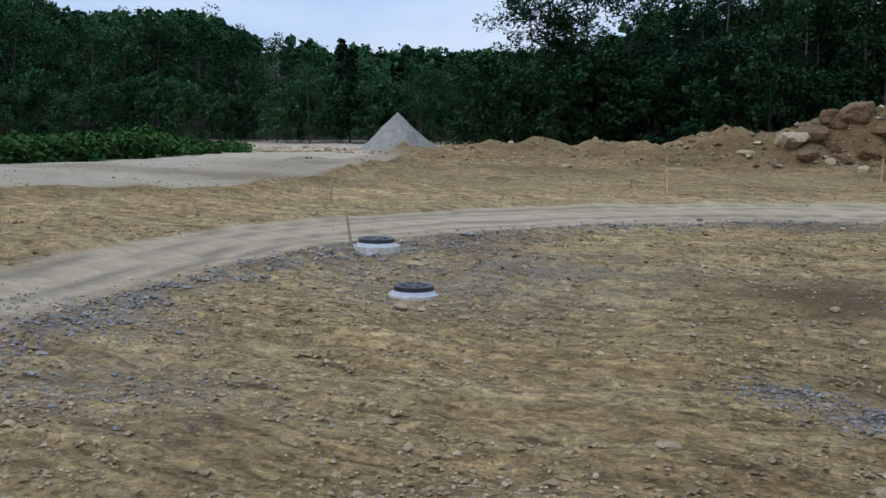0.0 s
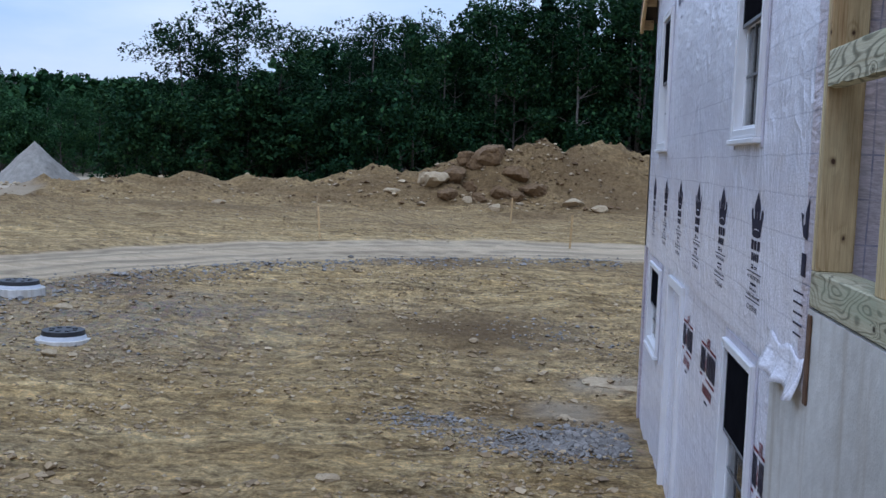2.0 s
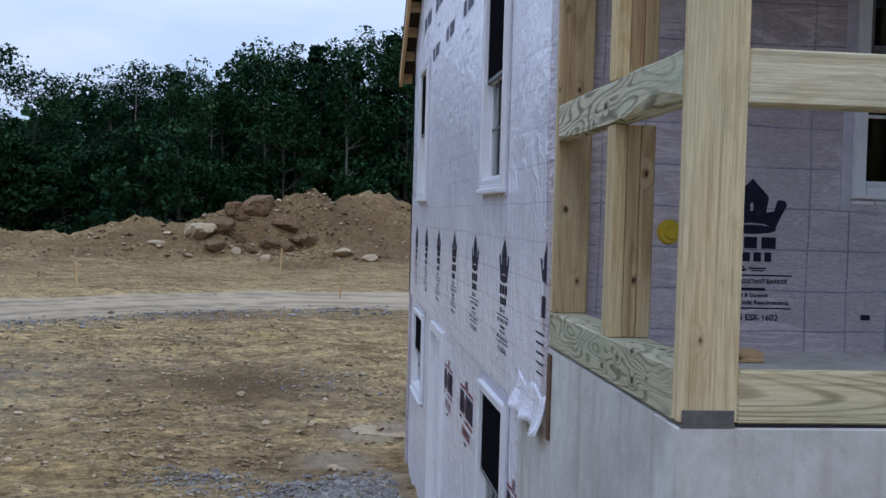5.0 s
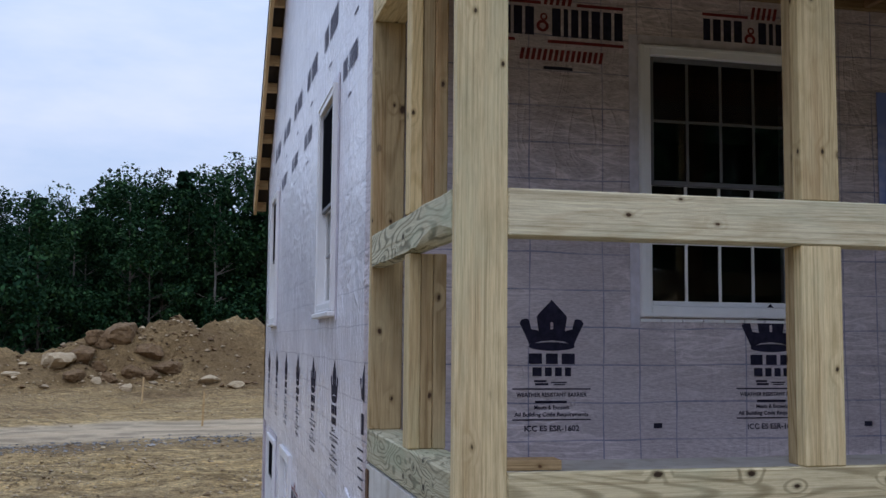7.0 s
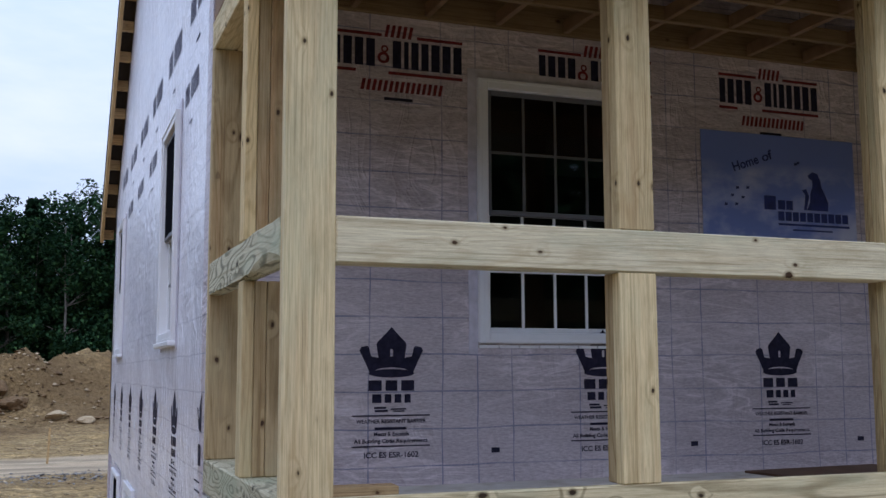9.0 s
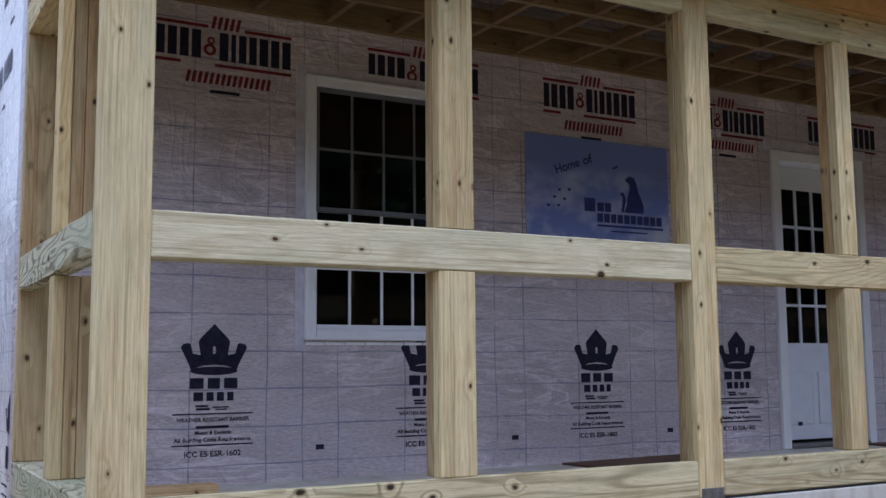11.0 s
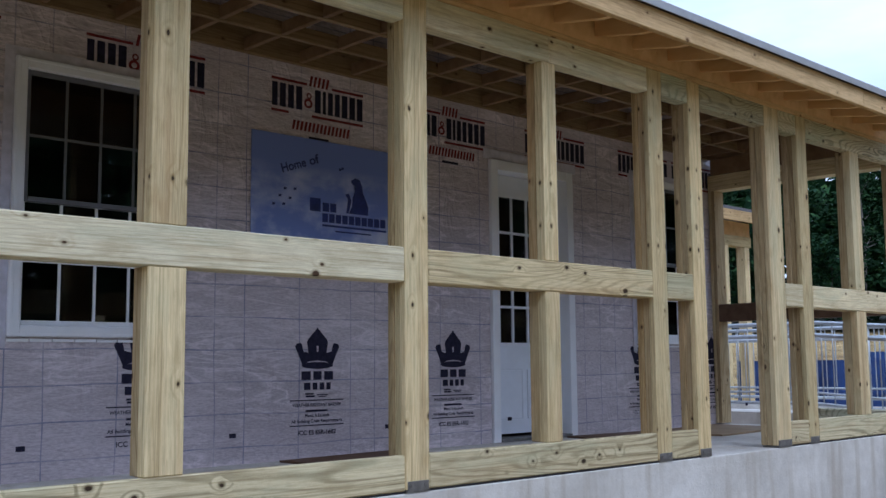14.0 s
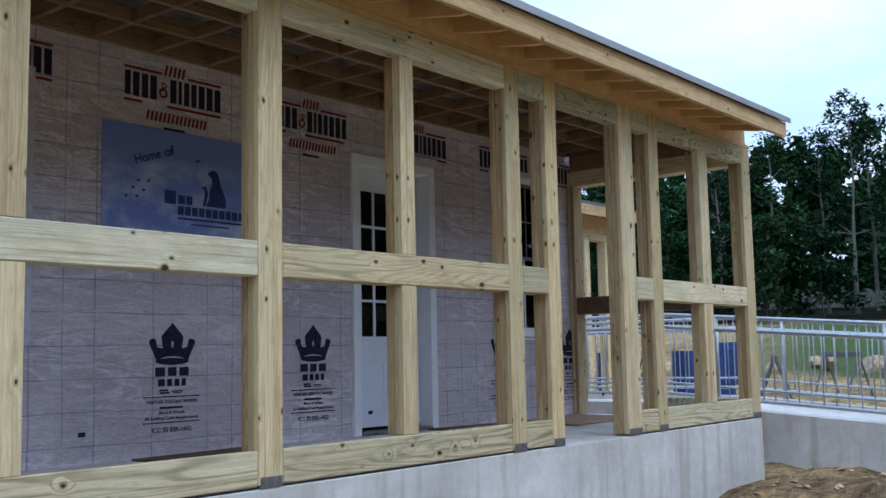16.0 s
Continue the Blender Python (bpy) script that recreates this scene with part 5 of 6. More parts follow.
sol = sheet.modifiers.new("thick", "SOLIDIFY")
sol.thickness = 0.003
board("corner_strip", (-0.012, 1.80, -0.50), (-0.0015, 1.86, FLOOR - 0.02), flap, BROWN_SHEET)


# ---- ramp and railings beyond the porch ----
ramp = thing("ramp", "grey concrete access ramp beside the porch", "ramp", kind="structure")
RAMP_FALL, RAMP_TOP, RAMP_HEAD = 0.076, -0.02, 1.7


def ramp_z(y):
    """Height of the ramp's kerb: a slope towards the yard, then a level landing."""
    return RAMP_TOP + RAMP_FALL * (min(y, RAMP_HEAD) - RAMP_HEAD)


def ramp_block(bm, x0, x1, drop):
    """A length of concrete whose top follows the slope, drop below the kerb."""
    ys = (-4.5, RAMP_HEAD, 9.5)
    rows = [[bm.verts.new(p) for p in ((x0, y, -1.2), (x1, y, -1.2), (x1, y, ramp_z(y) - drop), (x0, y, ramp_z(y) - drop))] for y in ys]
    for a, b in zip(rows, rows[1:]):
        for j in range(4):
            bm.faces.new((a[j], a[(j + 1) % 4], b[(j + 1) % 4], b[j]))
    bm.faces.new(rows[0][::-1])
    bm.faces.new(rows[-1])
    bmesh.ops.recalc_face_normals(bm, faces=bm.faces)


for x0, x1 in ((10.1, 10.32), (12.0, 12.22)):
    bm = bmesh.new()
    ramp_block(bm, x0, x1, 0.0)
    part("ramp_kerb", bm, CONCRETE, ramp)
bm = bmesh.new()
add_box(bm, (LENGTH + 0.002, 3.25, -1.2), (10.099, 3.45, 0.13), 0.008)
part("ramp_wall", bm, CONCRETE, ramp)
bm = bmesh.new()
ramp_block(bm, 10.321, 11.999, 0.06)
part("ramp_deck", bm, CONCRETE, ramp)
bm = bmesh.new()
add_box(bm, (LENGTH + 0.002, 3.451, -0.4), (10.099, 9.5, -0.06))
part("landing", bm, CONCRETE, ramp)


def railing(x, y0, y1):
    ob = thing("railing", "galvanised steel guard railing with thin balusters", "railing", Matrix.Translation((x, y0, 0)), "ramp railings")
    turn = RAMP_HEAD - y0
    for name, dz, dx, r in (("handrail", 0.98, 0.0, 0.024), ("handrail", 0.845, -0.07, 0.026), ("bottom_rail", 0.10, 0.0, 0.02), ("bottom_rail", 0.22, 0.0, 0.014)):
        bm = bmesh.new()
        for a, b in ((0.0, turn), (turn, y1 - y0)):
            add_tube(bm, (dx, a, ramp_z(y0 + a) + dz), (dx, b, ramp_z(y0 + b) + dz), r, seg=10)
        part(name, bm, STEEL, ob)
    bm = bmesh.new()
    add_tube(bm, (0, 0, 0.0), (0, 0, 0.98), 0.026, seg=10)
    post_me = mesh_of("rail_post", bm, STEEL, True)
    bm = bmesh.new()
    add_tube(bm, (0, 0, 0.12), (0, 0, 0.97), 0.008, seg=6)
    bal_me = mesh_of("baluster", bm, STEEL, True)
    y = y0
    while y <= y1:
        part("rail_post", post_me, None, ob, at=Matrix.Translation((0, y - y0, ramp_z(y))))
        k = 1
        while k < 14 and y + k * 0.127 < y1:
            part("baluster", bal_me, None, ob, at=Matrix.Translation((0, y + k * 0.127 - y0, ramp_z(y + k * 0.127))))
            k += 1
        y += 1.78
    return ob


railing(10.21, -4.2, 9.2)
railing(12.11, -4.2, 9.2)

# second framed wing seen through the porch
wing = thing("wing_porch", "second timber-framed porch bay further along the house", "porch")
for x in (12.9, 14.35, 15.0):
    board("wing_post", (x, 5.3, -0.3), (x + 0.15, 5.46, 2.45), wing)
board("wing_post", (15.0, 7.6, -0.3), (15.15, 7.76, 2.45), wing)
board("wing_header", (12.8, 5.29, 2.451), (15.2, 5.47, 2.62), wing)
part("wing_sheathing", box((12.8, 5.31, 2.621), (15.2, 5.43, 2.86)), PLYWOOD, wing)
board("wing_fascia", (12.7, 4.9, 2.78), (15.5, 4.94, 2.95), wing, LUMBER_WARM)
part("wing_roof", box((12.7, 4.9, 2.951), (15.5, 8.2, 3.0)), SHINGLE, wing)
part("wing_wall", box((12.8, 7.8, -0.6), (15.2, 7.95, 2.94)), WRAP, wing)

# ---- yard clutter beyond the ramp ----
def drum(x, y):
    z = ground_z(x, y, False)
    ob = thing("plastic_drum", "blue plastic drum standing in the yard", "drum", pose(x, y, z), "blue drums")
    bm = bmesh.new()
    bmesh.ops.create_cone(bm, cap_ends=True, segments=20, radius1=0.29, radius2=0.29, depth=0.88, matrix=Matrix.Translation((0, 0, 0.44)))
    part("drum_body", bm, BLUE_TARP, ob)
    bm = bmesh.new()
    for h in (0.28, 0.60):
        bmesh.ops.create_cone(bm, cap_ends=True, segments=20, radius1=0.305, radius2=0.305, depth=0.04, matrix=Matrix.Translation((0, 0, h)))
    part("hoop", bm, BLUE_TARP, ob)


def rock_mesh(seed, flatness=0.7, material=None, detail=2):
    rng = random.Random(seed)
    bm = bmesh.new()
    bmesh.ops.create_icosphere(bm, subdivisions=detail, radius=1.0)
    off = Vector((rng.uniform(-50, 50), rng.uniform(-50, 50), rng.uniform(-50, 50)))
    cuts = [(Vector((rng.gauss(0, 1), rng.gauss(0, 1), rng.gauss(0, 1))).normalized(), rng.uniform(0.42, 0.75)) for _ in range(9)]
    for v in bm.verts:
        d = v.co.normalized()
        r = 1.05
        for c, depth in cuts:
            h = d.dot(c)
            if h > 0.4:
                r = min(r, depth / h)
        r += 0.10 * noise.noise(d * 2.6 + off) + 0.05 * noise.noise(d * 6.0 + off)
        v.co = Vector((d.x * r, d.y * r * 0.85, d.z * r * flatness))
    return mesh_of("boulder", bm, material or ROCK)


ROCK_MESHES = [rock_mesh(i, 0.7, None, 3) for i in range(5)]
EARTHY_MESHES = [rock_mesh(i + 20, 0.8, CLAY_ROCK, 3) for i in range(5)]


def rock_thing(x, y, s, label, group="", dz=0.0, tilt=0.0, flat_k=1.0):
    ob = new("boulder", (EARTHY_MESHES if "brown" in label else ROCK_MESHES)[int(abs(x * 7 + y * 3)) % 5])
    ob.matrix_basis = pose(x, y, ground_z(x, y) + s * flat_k * (0.05 if "pile" in label or flat_k < 0.3 else 0.2) - (0.04 if flat_k < 0.3 else 0.0) + dz, tilt, tilt * 0.5, (x * 57 + y * 31) % 360) @ Matrix.Diagonal((s, s, s * flat_k, 1))
    return tagged(ob, label, "boulder", group)


drum(16.7, 6.2)
drum(17.36, 5.0)
drum(17.7, 4.55)
drum(21.3, 5.9)
for i in range(9):
    rock_thing(22.0 + i * 0.75, 9.0 - i * 0.95, 0.33 + 0.1 * ((i * 7) % 3), "pale boulder in a row along the yard", "row of boulders")


def sawhorse(x, y, turn):
    z = ground_z(x, y, False)
    ob = thing("sawhorse", "dark sawhorse standing in the yard", "sawhorse", pose(x, y, z, 0, 0, turn), "sawhorses")
    bm = bmesh.new()
    add_box(bm, (-0.5, -0.045, 0.70), (0.5, 0.045, 0.79), 0.004)
    part("beam", bm, GREY_MACHINE, ob)
    for sx in (-0.42, 0.42):
        for sy in (-0.28, 0.28):
            bm = bmesh.new()
            add_tube(bm, (sx, sy * 0.1, 0.70), (sx, sy, 0.0), 0.022, seg=6)
            part("leg", bm, GREY_MACHINE, ob)


for x, y, a in ((17.5, 3.4, 20), (18.6, 2.6, 60), (19.9, 1.6, 10), (18.2, 6.3, 35)):
    sawhorse(x, y, a)

# ---- manholes, stakes, boulders ----
def manhole(x, y, z, r, label, tall):
    ob = thing("manhole_riser", label, "manhole", pose(x, y, z))
    bm = bmesh.new()
    bmesh.ops.create_cone(bm, cap_ends=True, segments=40, radius1=r * 1.28, radius2=r * 1.25, depth=tall + 0.3, matrix=Matrix.Translation((0, 0, (tall - 0.3) / 2)))
    part("riser", bm, CONCRETE, ob)
    bm = bmesh.new()
    bmesh.ops.create_cone(bm, cap_ends=True, segments=40, radius1=r * 1.06, radius2=r * 1.0, depth=0.06, matrix=Matrix.Translation((0, 0, tall + 0.031)))
    part("ring", bm, WHITE_RING, ob, "white plastic ring")
    bm = bmesh.new()
    bmesh.ops.create_cone(bm, cap_ends=True, segments=40, radius1=r * 1.0, radius2=r * 0.96, depth=0.07, matrix=Matrix.Translation((0, 0, tall + 0.097)))
    for i in range(8):
        a = i * math.pi / 4
        add_box(bm, (r * 0.55 * math.cos(a) - 0.03, r * 0.55 * math.sin(a) - 0.03, tall + 0.12), (r * 0.55 * math.cos(a) + 0.03, r * 0.55 * math.sin(a) + 0.03, tall + 0.145))
    part("lid", bm, RUBBER, ob, "black ribbed lid")


MAN_A, MAN_B = (-10.85, 15.0), (-8.63, 12.2)
manhole(*MAN_A, ground_z(*MAN_A), 0.36, "concrete manhole riser with white ring and black lid", 0.07)
manhole(*MAN_B, ground_z(*MAN_B), 0.33, "smaller sunken manhole riser with black lid", 0.03)


def stake(x, y, h, lean, material=PEG):
    bm = box((-0.025, -0.012, -0.2), (0.025, 0.012, h), 0.003)
    ob = new("survey_stake", mesh_of("survey_stake", bm, material))
    ob.matrix_basis = pose(x, y, ground_z(x, y), lean * 0.4, lean, 20)
    tagged(ob, "thin wooden survey stake driven into the earth", "stake", "survey stakes")


stake(-11.6, 15.3, 0.62, -9)
stake(-7.9, 26.6, 0.92, -4, LUMBER_WARM)
stake(-0.7, 26.4, 0.95, 2, LUMBER_WARM)
stake(-9.5, 33.0, 0.9, 2)
stake(-2.7, 34.0, 0.9, 2, LUMBER_WARM)
stake(-15.5, 21.0, 0.9, 3)

# the two flat ones beside the gravel are added in place of sand patches
for x, y, s, k, lab in ((-6.7, 44.0, 0.95, 0.85, "large pale flat-topped boulder on the dirt pile"), (-5.8, 44.4, 0.75, 0.9, "brown earthy boulder in the dirt pile"), (-4.1, 45.0, 0.95, 0.8, "brown earthy boulder in the dirt pile"),
                        (-3.0, 45.0, 0.85, 0.9, "brown earthy boulder in the dirt pile"), (-2.1, 44.4, 1.0, 0.75, "flat brown boulder in the dirt pile"), (-4.9, 44.9, 0.7, 0.9, "brown earthy boulder in the dirt pile"), (-0.3, 43.9, 0.7, 0.5, "pale flat boulder on the dirt pile"),
                        (-5.9, 42.9, 0.55, 0.8, "brown earthy boulder in the dirt pile"), (-5.2, 44.3, 0.55, 0.9, "brown earthy boulder in the dirt pile"), (-4.6, 44.0, 0.5, 0.9, "brown earthy boulder in the dirt pile"), (-3.6, 44.3, 0.6, 0.9, "brown earthy boulder in the dirt pile"),
                        (-2.8, 44.1, 0.5, 0.9, "brown earthy boulder in the dirt pile"), (-5.3, 45.1, 0.7, 0.8, "brown earthy boulder in the dirt pile"), (-8.3, 42.8, 0.5, 0.7, "pale boulder at the foot of the dirt pile"), (-5.1, 42.9, 0.32, 1.0, "pale boulder at the foot of the dirt pile"), (0.7, 43.0, 0.5, 0.6, "pale boulder at the foot of the dirt pile"),
                        (-3.7, 41.0, 0.38, 1.0, "pale boulder at the foot of the dirt pile"), (-5.7, 40.9, 0.75, 0.4, "flat brown boulder at the foot of the dirt pile"), (-14.5, 37.6, 0.35, 0.8, "pale boulder on the graded earth"), (-0.95, 10.5, 0.36, 0.22, "flat stone shape standing in for a pale sand patch"),
                        (-0.3, 11.7, 0.5, 0.2, "flat stone shape standing in for a pale sand patch"), (-3.3, 6.9, 0.13, 0.8, "tan stone lying on the earth"), (-7.2, 10.9, 0.12, 0.8, "tan stone lying on the earth"), (-4.6, 12.2, 0.11, 0.7, "dark stone lying on the earth"),
                        (-2.4, 13.6, 0.10, 0.7, "tan stone lying on the earth"), (-1.4, 6.6, 0.12, 0.7, "tan stone lying on the earth"), (-9.6, 14.2, 0.2, 0.7, "pale stone beside the manhole"), (-8.4, 11.3, 0.14, 0.7, "pale stone beside the manhole")):
    rock_thing(x, y, s, lab, flat_k=k)


def scatter(name, count, place, sizes, material, label, seed, flatness=0.65):
    """Many loose stones as one mesh."""
    rng = random.Random(seed)
    base = [((1, 0, 0), (-0.2, 0.95, 0.1), (-0.9, 0.1, 0), (-0.1, -0.9, 0.05), (0.1, 0.1, 0.8), (0, 0, -0.7), (0.6, 0.6, 0.45), (-0.5, -0.5, 0.5))]
    quads = ((0, 6, 4), (6, 1, 4), (1, 2, 4), (2, 7, 4), (7, 3, 4), (3, 0, 4), (0, 1, 6), (2, 3, 7), (1, 0, 5), (2, 1, 5), (3, 2, 5), (0, 3, 5))
    verts, faces = [], []
    for _ in range(count):
        x, y = place(rng)
        s = rng.uniform(*sizes) * (1.9 if rng.random() < 0.08 else 1.0)
        z = ground_z(x, y) + s * 0.12
        a = rng.uniform(0, 6.28)
        ca, sa = math.cos(a), math.sin(a)
        n = len(verts)
        for px, py, pz in base[0]:
            j = rng.uniform(0.72, 1.25)
            px, py, pz = px * j * s, py * j * s * 0.8, pz * j * s * flatness
            verts.append((x + px * ca - py * sa, y + px * sa + py * ca, z + pz))
        faces += [(n + i, n + j, n + k) for i, j, k in quads]
    me = bpy.data.meshes.new(name)
    me.from_pydata(verts, [], faces)
    me.materials.append(material)
    return tagged(new(name, me), label, "stones", kind="stuff")


def in_field(rng):
    while True:
        r, az = rng.uniform(5.5, 24) if rng.random() < 0.75 else rng.uniform(24, 46), rng.uniform(-58, 14)
        x, y = STAND.x + r * math.sin(radians(az)), STAND.y + r * math.cos(radians(az))
        if x > -0.3 and y < 11.2:
            continue
        if noise.noise(Vector((x * 0.35, y * 0.6, 9))) + 0.5 * noise.noise(Vector((x * 1.1, y * 1.6, 4))) < rng.uniform(-0.5, 0.35):
            continue
        if abs(road_off(r, az)) > 2.1 or rng.random() < 0.03:
            return x, y


def in_gravel(rng):
    a, b, c, d, h = GRAVEL[rng.choices(range(8), (10, 1.0, 4, 0.8, 0.7, 0.5, 1.0, 0.2))[0]]
    while True:
        x, y = rng.gauss(a, c * 0.5), rng.gauss(b, d * 0.5)
        if not (x > -0.2 and y < 10.9):
            return x, y


def on_edge(rng):
    az = rng.uniform(-56, 4)
    r = float(np.interp(az, ROAD_AZ, ROAD_R)) - 2.9 + rng.gauss(0, 0.5)
    return STAND.x + r * math.sin(radians(az)), STAND.y + r * math.cos(radians(az))


def on_piles(rng):
    px, py, sx, sy, h = PILES[rng.choices(range(8), (4, 2, 6, 4, 4, 4, 3, 2))[0]]
    return rng.gauss(px, sx * 0.8), rng.gauss(py - 1.0, sy * 0.8)


def by_ramp(rng):
    return rng.uniform(5.5, 10.0), rng.uniform(-6, -0.1)


scatter("field_stones", 9000, in_field, (0.012, 0.045), ROCK, "small tan stones strewn over the graded earth", 3)
scatter("earth_clods", 9000, in_field, (0.014, 0.05), CLOD, "brown earth clods strewn over the graded earth", 4)
scatter("crushed_gravel", 5200, in_gravel, (0.015, 0.04), GREY_STONE, "grey crushed stone spilled in patches", 5)
scatter("edge_gravel", 2600, on_edge, (0.02, 0.05), GREY_STONE, "grey stone along the road edge", 6)
scatter("pile_stones", 420, on_piles, (0.05, 0.14), ROCK, "stones in the dirt pile", 7)
scatter("pile_clods", 1100, on_piles, (0.04, 0.11), CLAY_ROCK, "earth clods on the dirt pile", 8)
scatter("yard_stones", 500, by_ramp, (0.012, 0.04), ROCK, "small stones on the yard earth", 9)


def sand_cone(x, y, r, h):
    """A tipped cone of pale gravel with slumped sides."""
    bm = bmesh.new()
    z0 = ground_z(x, y, False) - 0.3
    rings, seg = 22, 56
    top = bm.verts.new((x, y, z0 + h + 0.3))
    last = None
    for i in range(1, rings + 1):
        k = i / rings
        ring = []
        for j in range(seg):
            a = j / seg * 2 * math.pi
            rr = r * k * (1 + 0.16 * noise.noise(Vector((math.cos(a), math.sin(a), 1.0)) * 1.4))
            zz = h * (1 - k) ** 1.08 + 0.32 * k * noise.noise(Vector((math.cos(a) * 3 * k, math.sin(a) * 3 * k, k * 3)))
            ring.append(bm.verts.new((x + rr * math.cos(a), y + rr * math.sin(a), z0 + 0.3 * (1 - k) + zz)))
        for j in range(seg):
            if last:
                bm.faces.new((last[j], ring[j], ring[(j + 1) % seg], last[(j + 1) % seg]))
            else:
                bm.faces.new((top, ring[j], ring[(j + 1) % seg]))
        last = ring
    n = Nodes("pale_gravel", 0.95, spec=0.15)
    f = n.noise(n.coords((1, 1, 0.5)), 2.2, 7, 0.7)
    n.color(n.ramp(f, (0.3, (0.22, 0.20, 0.17)), (0.7, (0.40, 0.37, 0.32))))
    n.bump(f, 0.7, 0.12)
    return tagged(new("gravel_cone", mesh_of("gravel_cone", bm, n.m, True)), "cone of pale grey gravel tipped on the sand", "gravel pile")


sand_cone(-38.1, 68.0, 3.6, 3.0)
scatter("cone_rubble", 500, lambda rng: (rng.gauss(-44, 3.5), rng.gauss(64, 2.0)), (0.08, 0.3), ROCK, "rubble beside the gravel cone", 11)


# ---- trees and scrub ----
def leaf_cloud(verts, faces, rng, centre, radius, count, size, squash=0.75, shell=0.55):
    """Small bent leaf sprays through a rounded clump."""
    for _ in range(count):
        d = Vector((rng.gauss(0, 1), rng.gauss(0, 1), rng.gauss(0, 1))).normalized()
        k = shell + (1 - shell) * rng.random()
        p = Vector(centre) + Vector((d.x * radius * k, d.y * radius * k, d.z * radius * squash * k))
        s = size * rng.uniform(0.6, 1.4)
        u = Vector((rng.gauss(0, 1), rng.gauss(0, 1), rng.gauss(0, 0.6))).normalized()
        w = u.cross(Vector((rng.gauss(0, 0.5), rng.gauss(0, 0.5), 1))).normalized()
        n = len(verts)
        drop = Vector((0, 0, -0.35 * s))
        verts += [tuple(p - u * s * 0.6), tuple(p + w * s * 0.45 + drop * 0.3), tuple(p + u * s * 0.7 + drop), tuple(p - w * s * 0.45 + drop * 0.3)]
        faces += [(n, n + 1, n + 2), (n, n + 2, n + 3)]


def raw_mesh(name, verts, faces, material):
    me = bpy.data.meshes.new(name)
    me.from_pydata(verts, [], faces)
    me.materials.append(material)
    return me


def broad_tree(seed, height, spread, bare, density=1.0, leaf=0.42, bark=None):
    """A tapered, forked trunk and a crown of many leaf sprays with gaps."""
    rng = random.Random(seed)
    bm = bmesh.new()
    p, r = Vector((0, 0, -0.3)), height * 0.013
    verts, faces, tips = [], [], []
    steps = 7
    lean = Vector((rng.uniform(-0.07, 0.07), rng.uniform(-0.07, 0.07), 1))
    for i in range(steps):
        q = p + lean * (height * 0.9 / steps) + Vector((rng.uniform(-0.15, 0.15), rng.uniform(-0.15, 0.15), 0))
        add_tube(bm, p, q, r, r * 0.82, 7)
        if q.z > bare * height * 0.7:
            for _ in range(3):
                a = rng.uniform(0, 6.28)
                k = 1 - 0.6 * (q.z / height) ** 2
                tip = q + Vector((math.cos(a), math.sin(a), rng.uniform(0.2, 0.9))) * spread * k * rng.uniform(0.55, 1.0)
                add_tube(bm, q, tip, r * 0.4, r * 0.12, 5)
                tips.append((tip, k))
        p, r = q, r * 0.82
    tips.append((p, 0.6))
    for tip, k in tips:
        for _ in range(3):
            c = tip + Vector((rng.gauss(0, 0.5), rng.gauss(0, 0.5), rng.gauss(0, 0.5))) * spread * 0.42
            if c.z > bare * height:
                leaf_cloud(verts, faces, rng, c, spread * rng.uniform(0.22, 0.42), int(80 * density), leaf)
    return mesh_of("trunk", bm, bark or BARK), raw_mesh("crown", verts, faces, LEAF)


def pine_tree(seed, height, spread):
    rng = random.Random(seed)
    bm = bmesh.new()
    add_tube(bm, (0, 0, -0.3), (0, 0, height * 0.97), height * 0.014, 0.03, 7)
    verts, faces = [], []
    z = height * 0.12
    while z < height:
        k = (1 - z / height) ** 0.8
        for i in range(6):
            a = rng.uniform(0, 6.28)
            reach = spread * k * rng.uniform(0.6, 1.1) + 0.25
            for j in range(4):
                c = Vector((math.cos(a) * reach * (j + 1) / 4, math.sin(a) * reach * (j + 1) / 4, z - 0.1 * j * reach + rng.uniform(-0.2, 0.2)))
                leaf_cloud(verts, faces, rng, c, 0.55, 10, 0.40, 0.35)
        z += height * 0.045
    return mesh_of("trunk", bm, BARK), raw_mesh("crown", verts, faces, NEEDLE)


KINDS = {
    "maple": [broad_tree(s, 15, 3.6, 0.08, 1.0, 0.235) for s in (1, 2, 3)],
    "tall": [broad_tree(s, 17, 2.9, 0.40, 0.85, 0.235, bark=BARK_PALE) for s in (11, 12, 13)],
    "airy": [broad_tree(21, 16, 3.9, 0.10, 1.3, 0.235)],
    "small": [broad_tree(s, 7, 2.6, 0.0, 0.9, 0.26) for s in (31, 32)],
    "pine": [pine_tree(s, 16, 3.2) for s in (41, 42)],
}
# copies of two kinds that wear the haze-lightened leaves
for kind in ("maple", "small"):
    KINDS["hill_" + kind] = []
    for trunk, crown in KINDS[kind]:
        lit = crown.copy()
        lit.materials[0] = LEAF_HAZED
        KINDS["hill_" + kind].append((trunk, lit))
TREE_LABEL = {"hill_maple": ("deciduous_tree", "deciduous tree beyond the sand, leaves lightened as by haze"), "hill_small": ("understory_tree", "low tree beyond the sand, leaves lightened as by haze"),
              "maple": ("deciduous_tree", "full dark green deciduous tree at the wood's edge"), "tall": ("deciduous_tree", "tall slender tree with a bare pale trunk"), "airy": ("deciduous_tree", "tall tree with a thin open crown"),
              "small": ("understory_tree", "low bushy green tree at the wood's edge"), "pine": ("pine_tree", "dark green conical pine tree")}


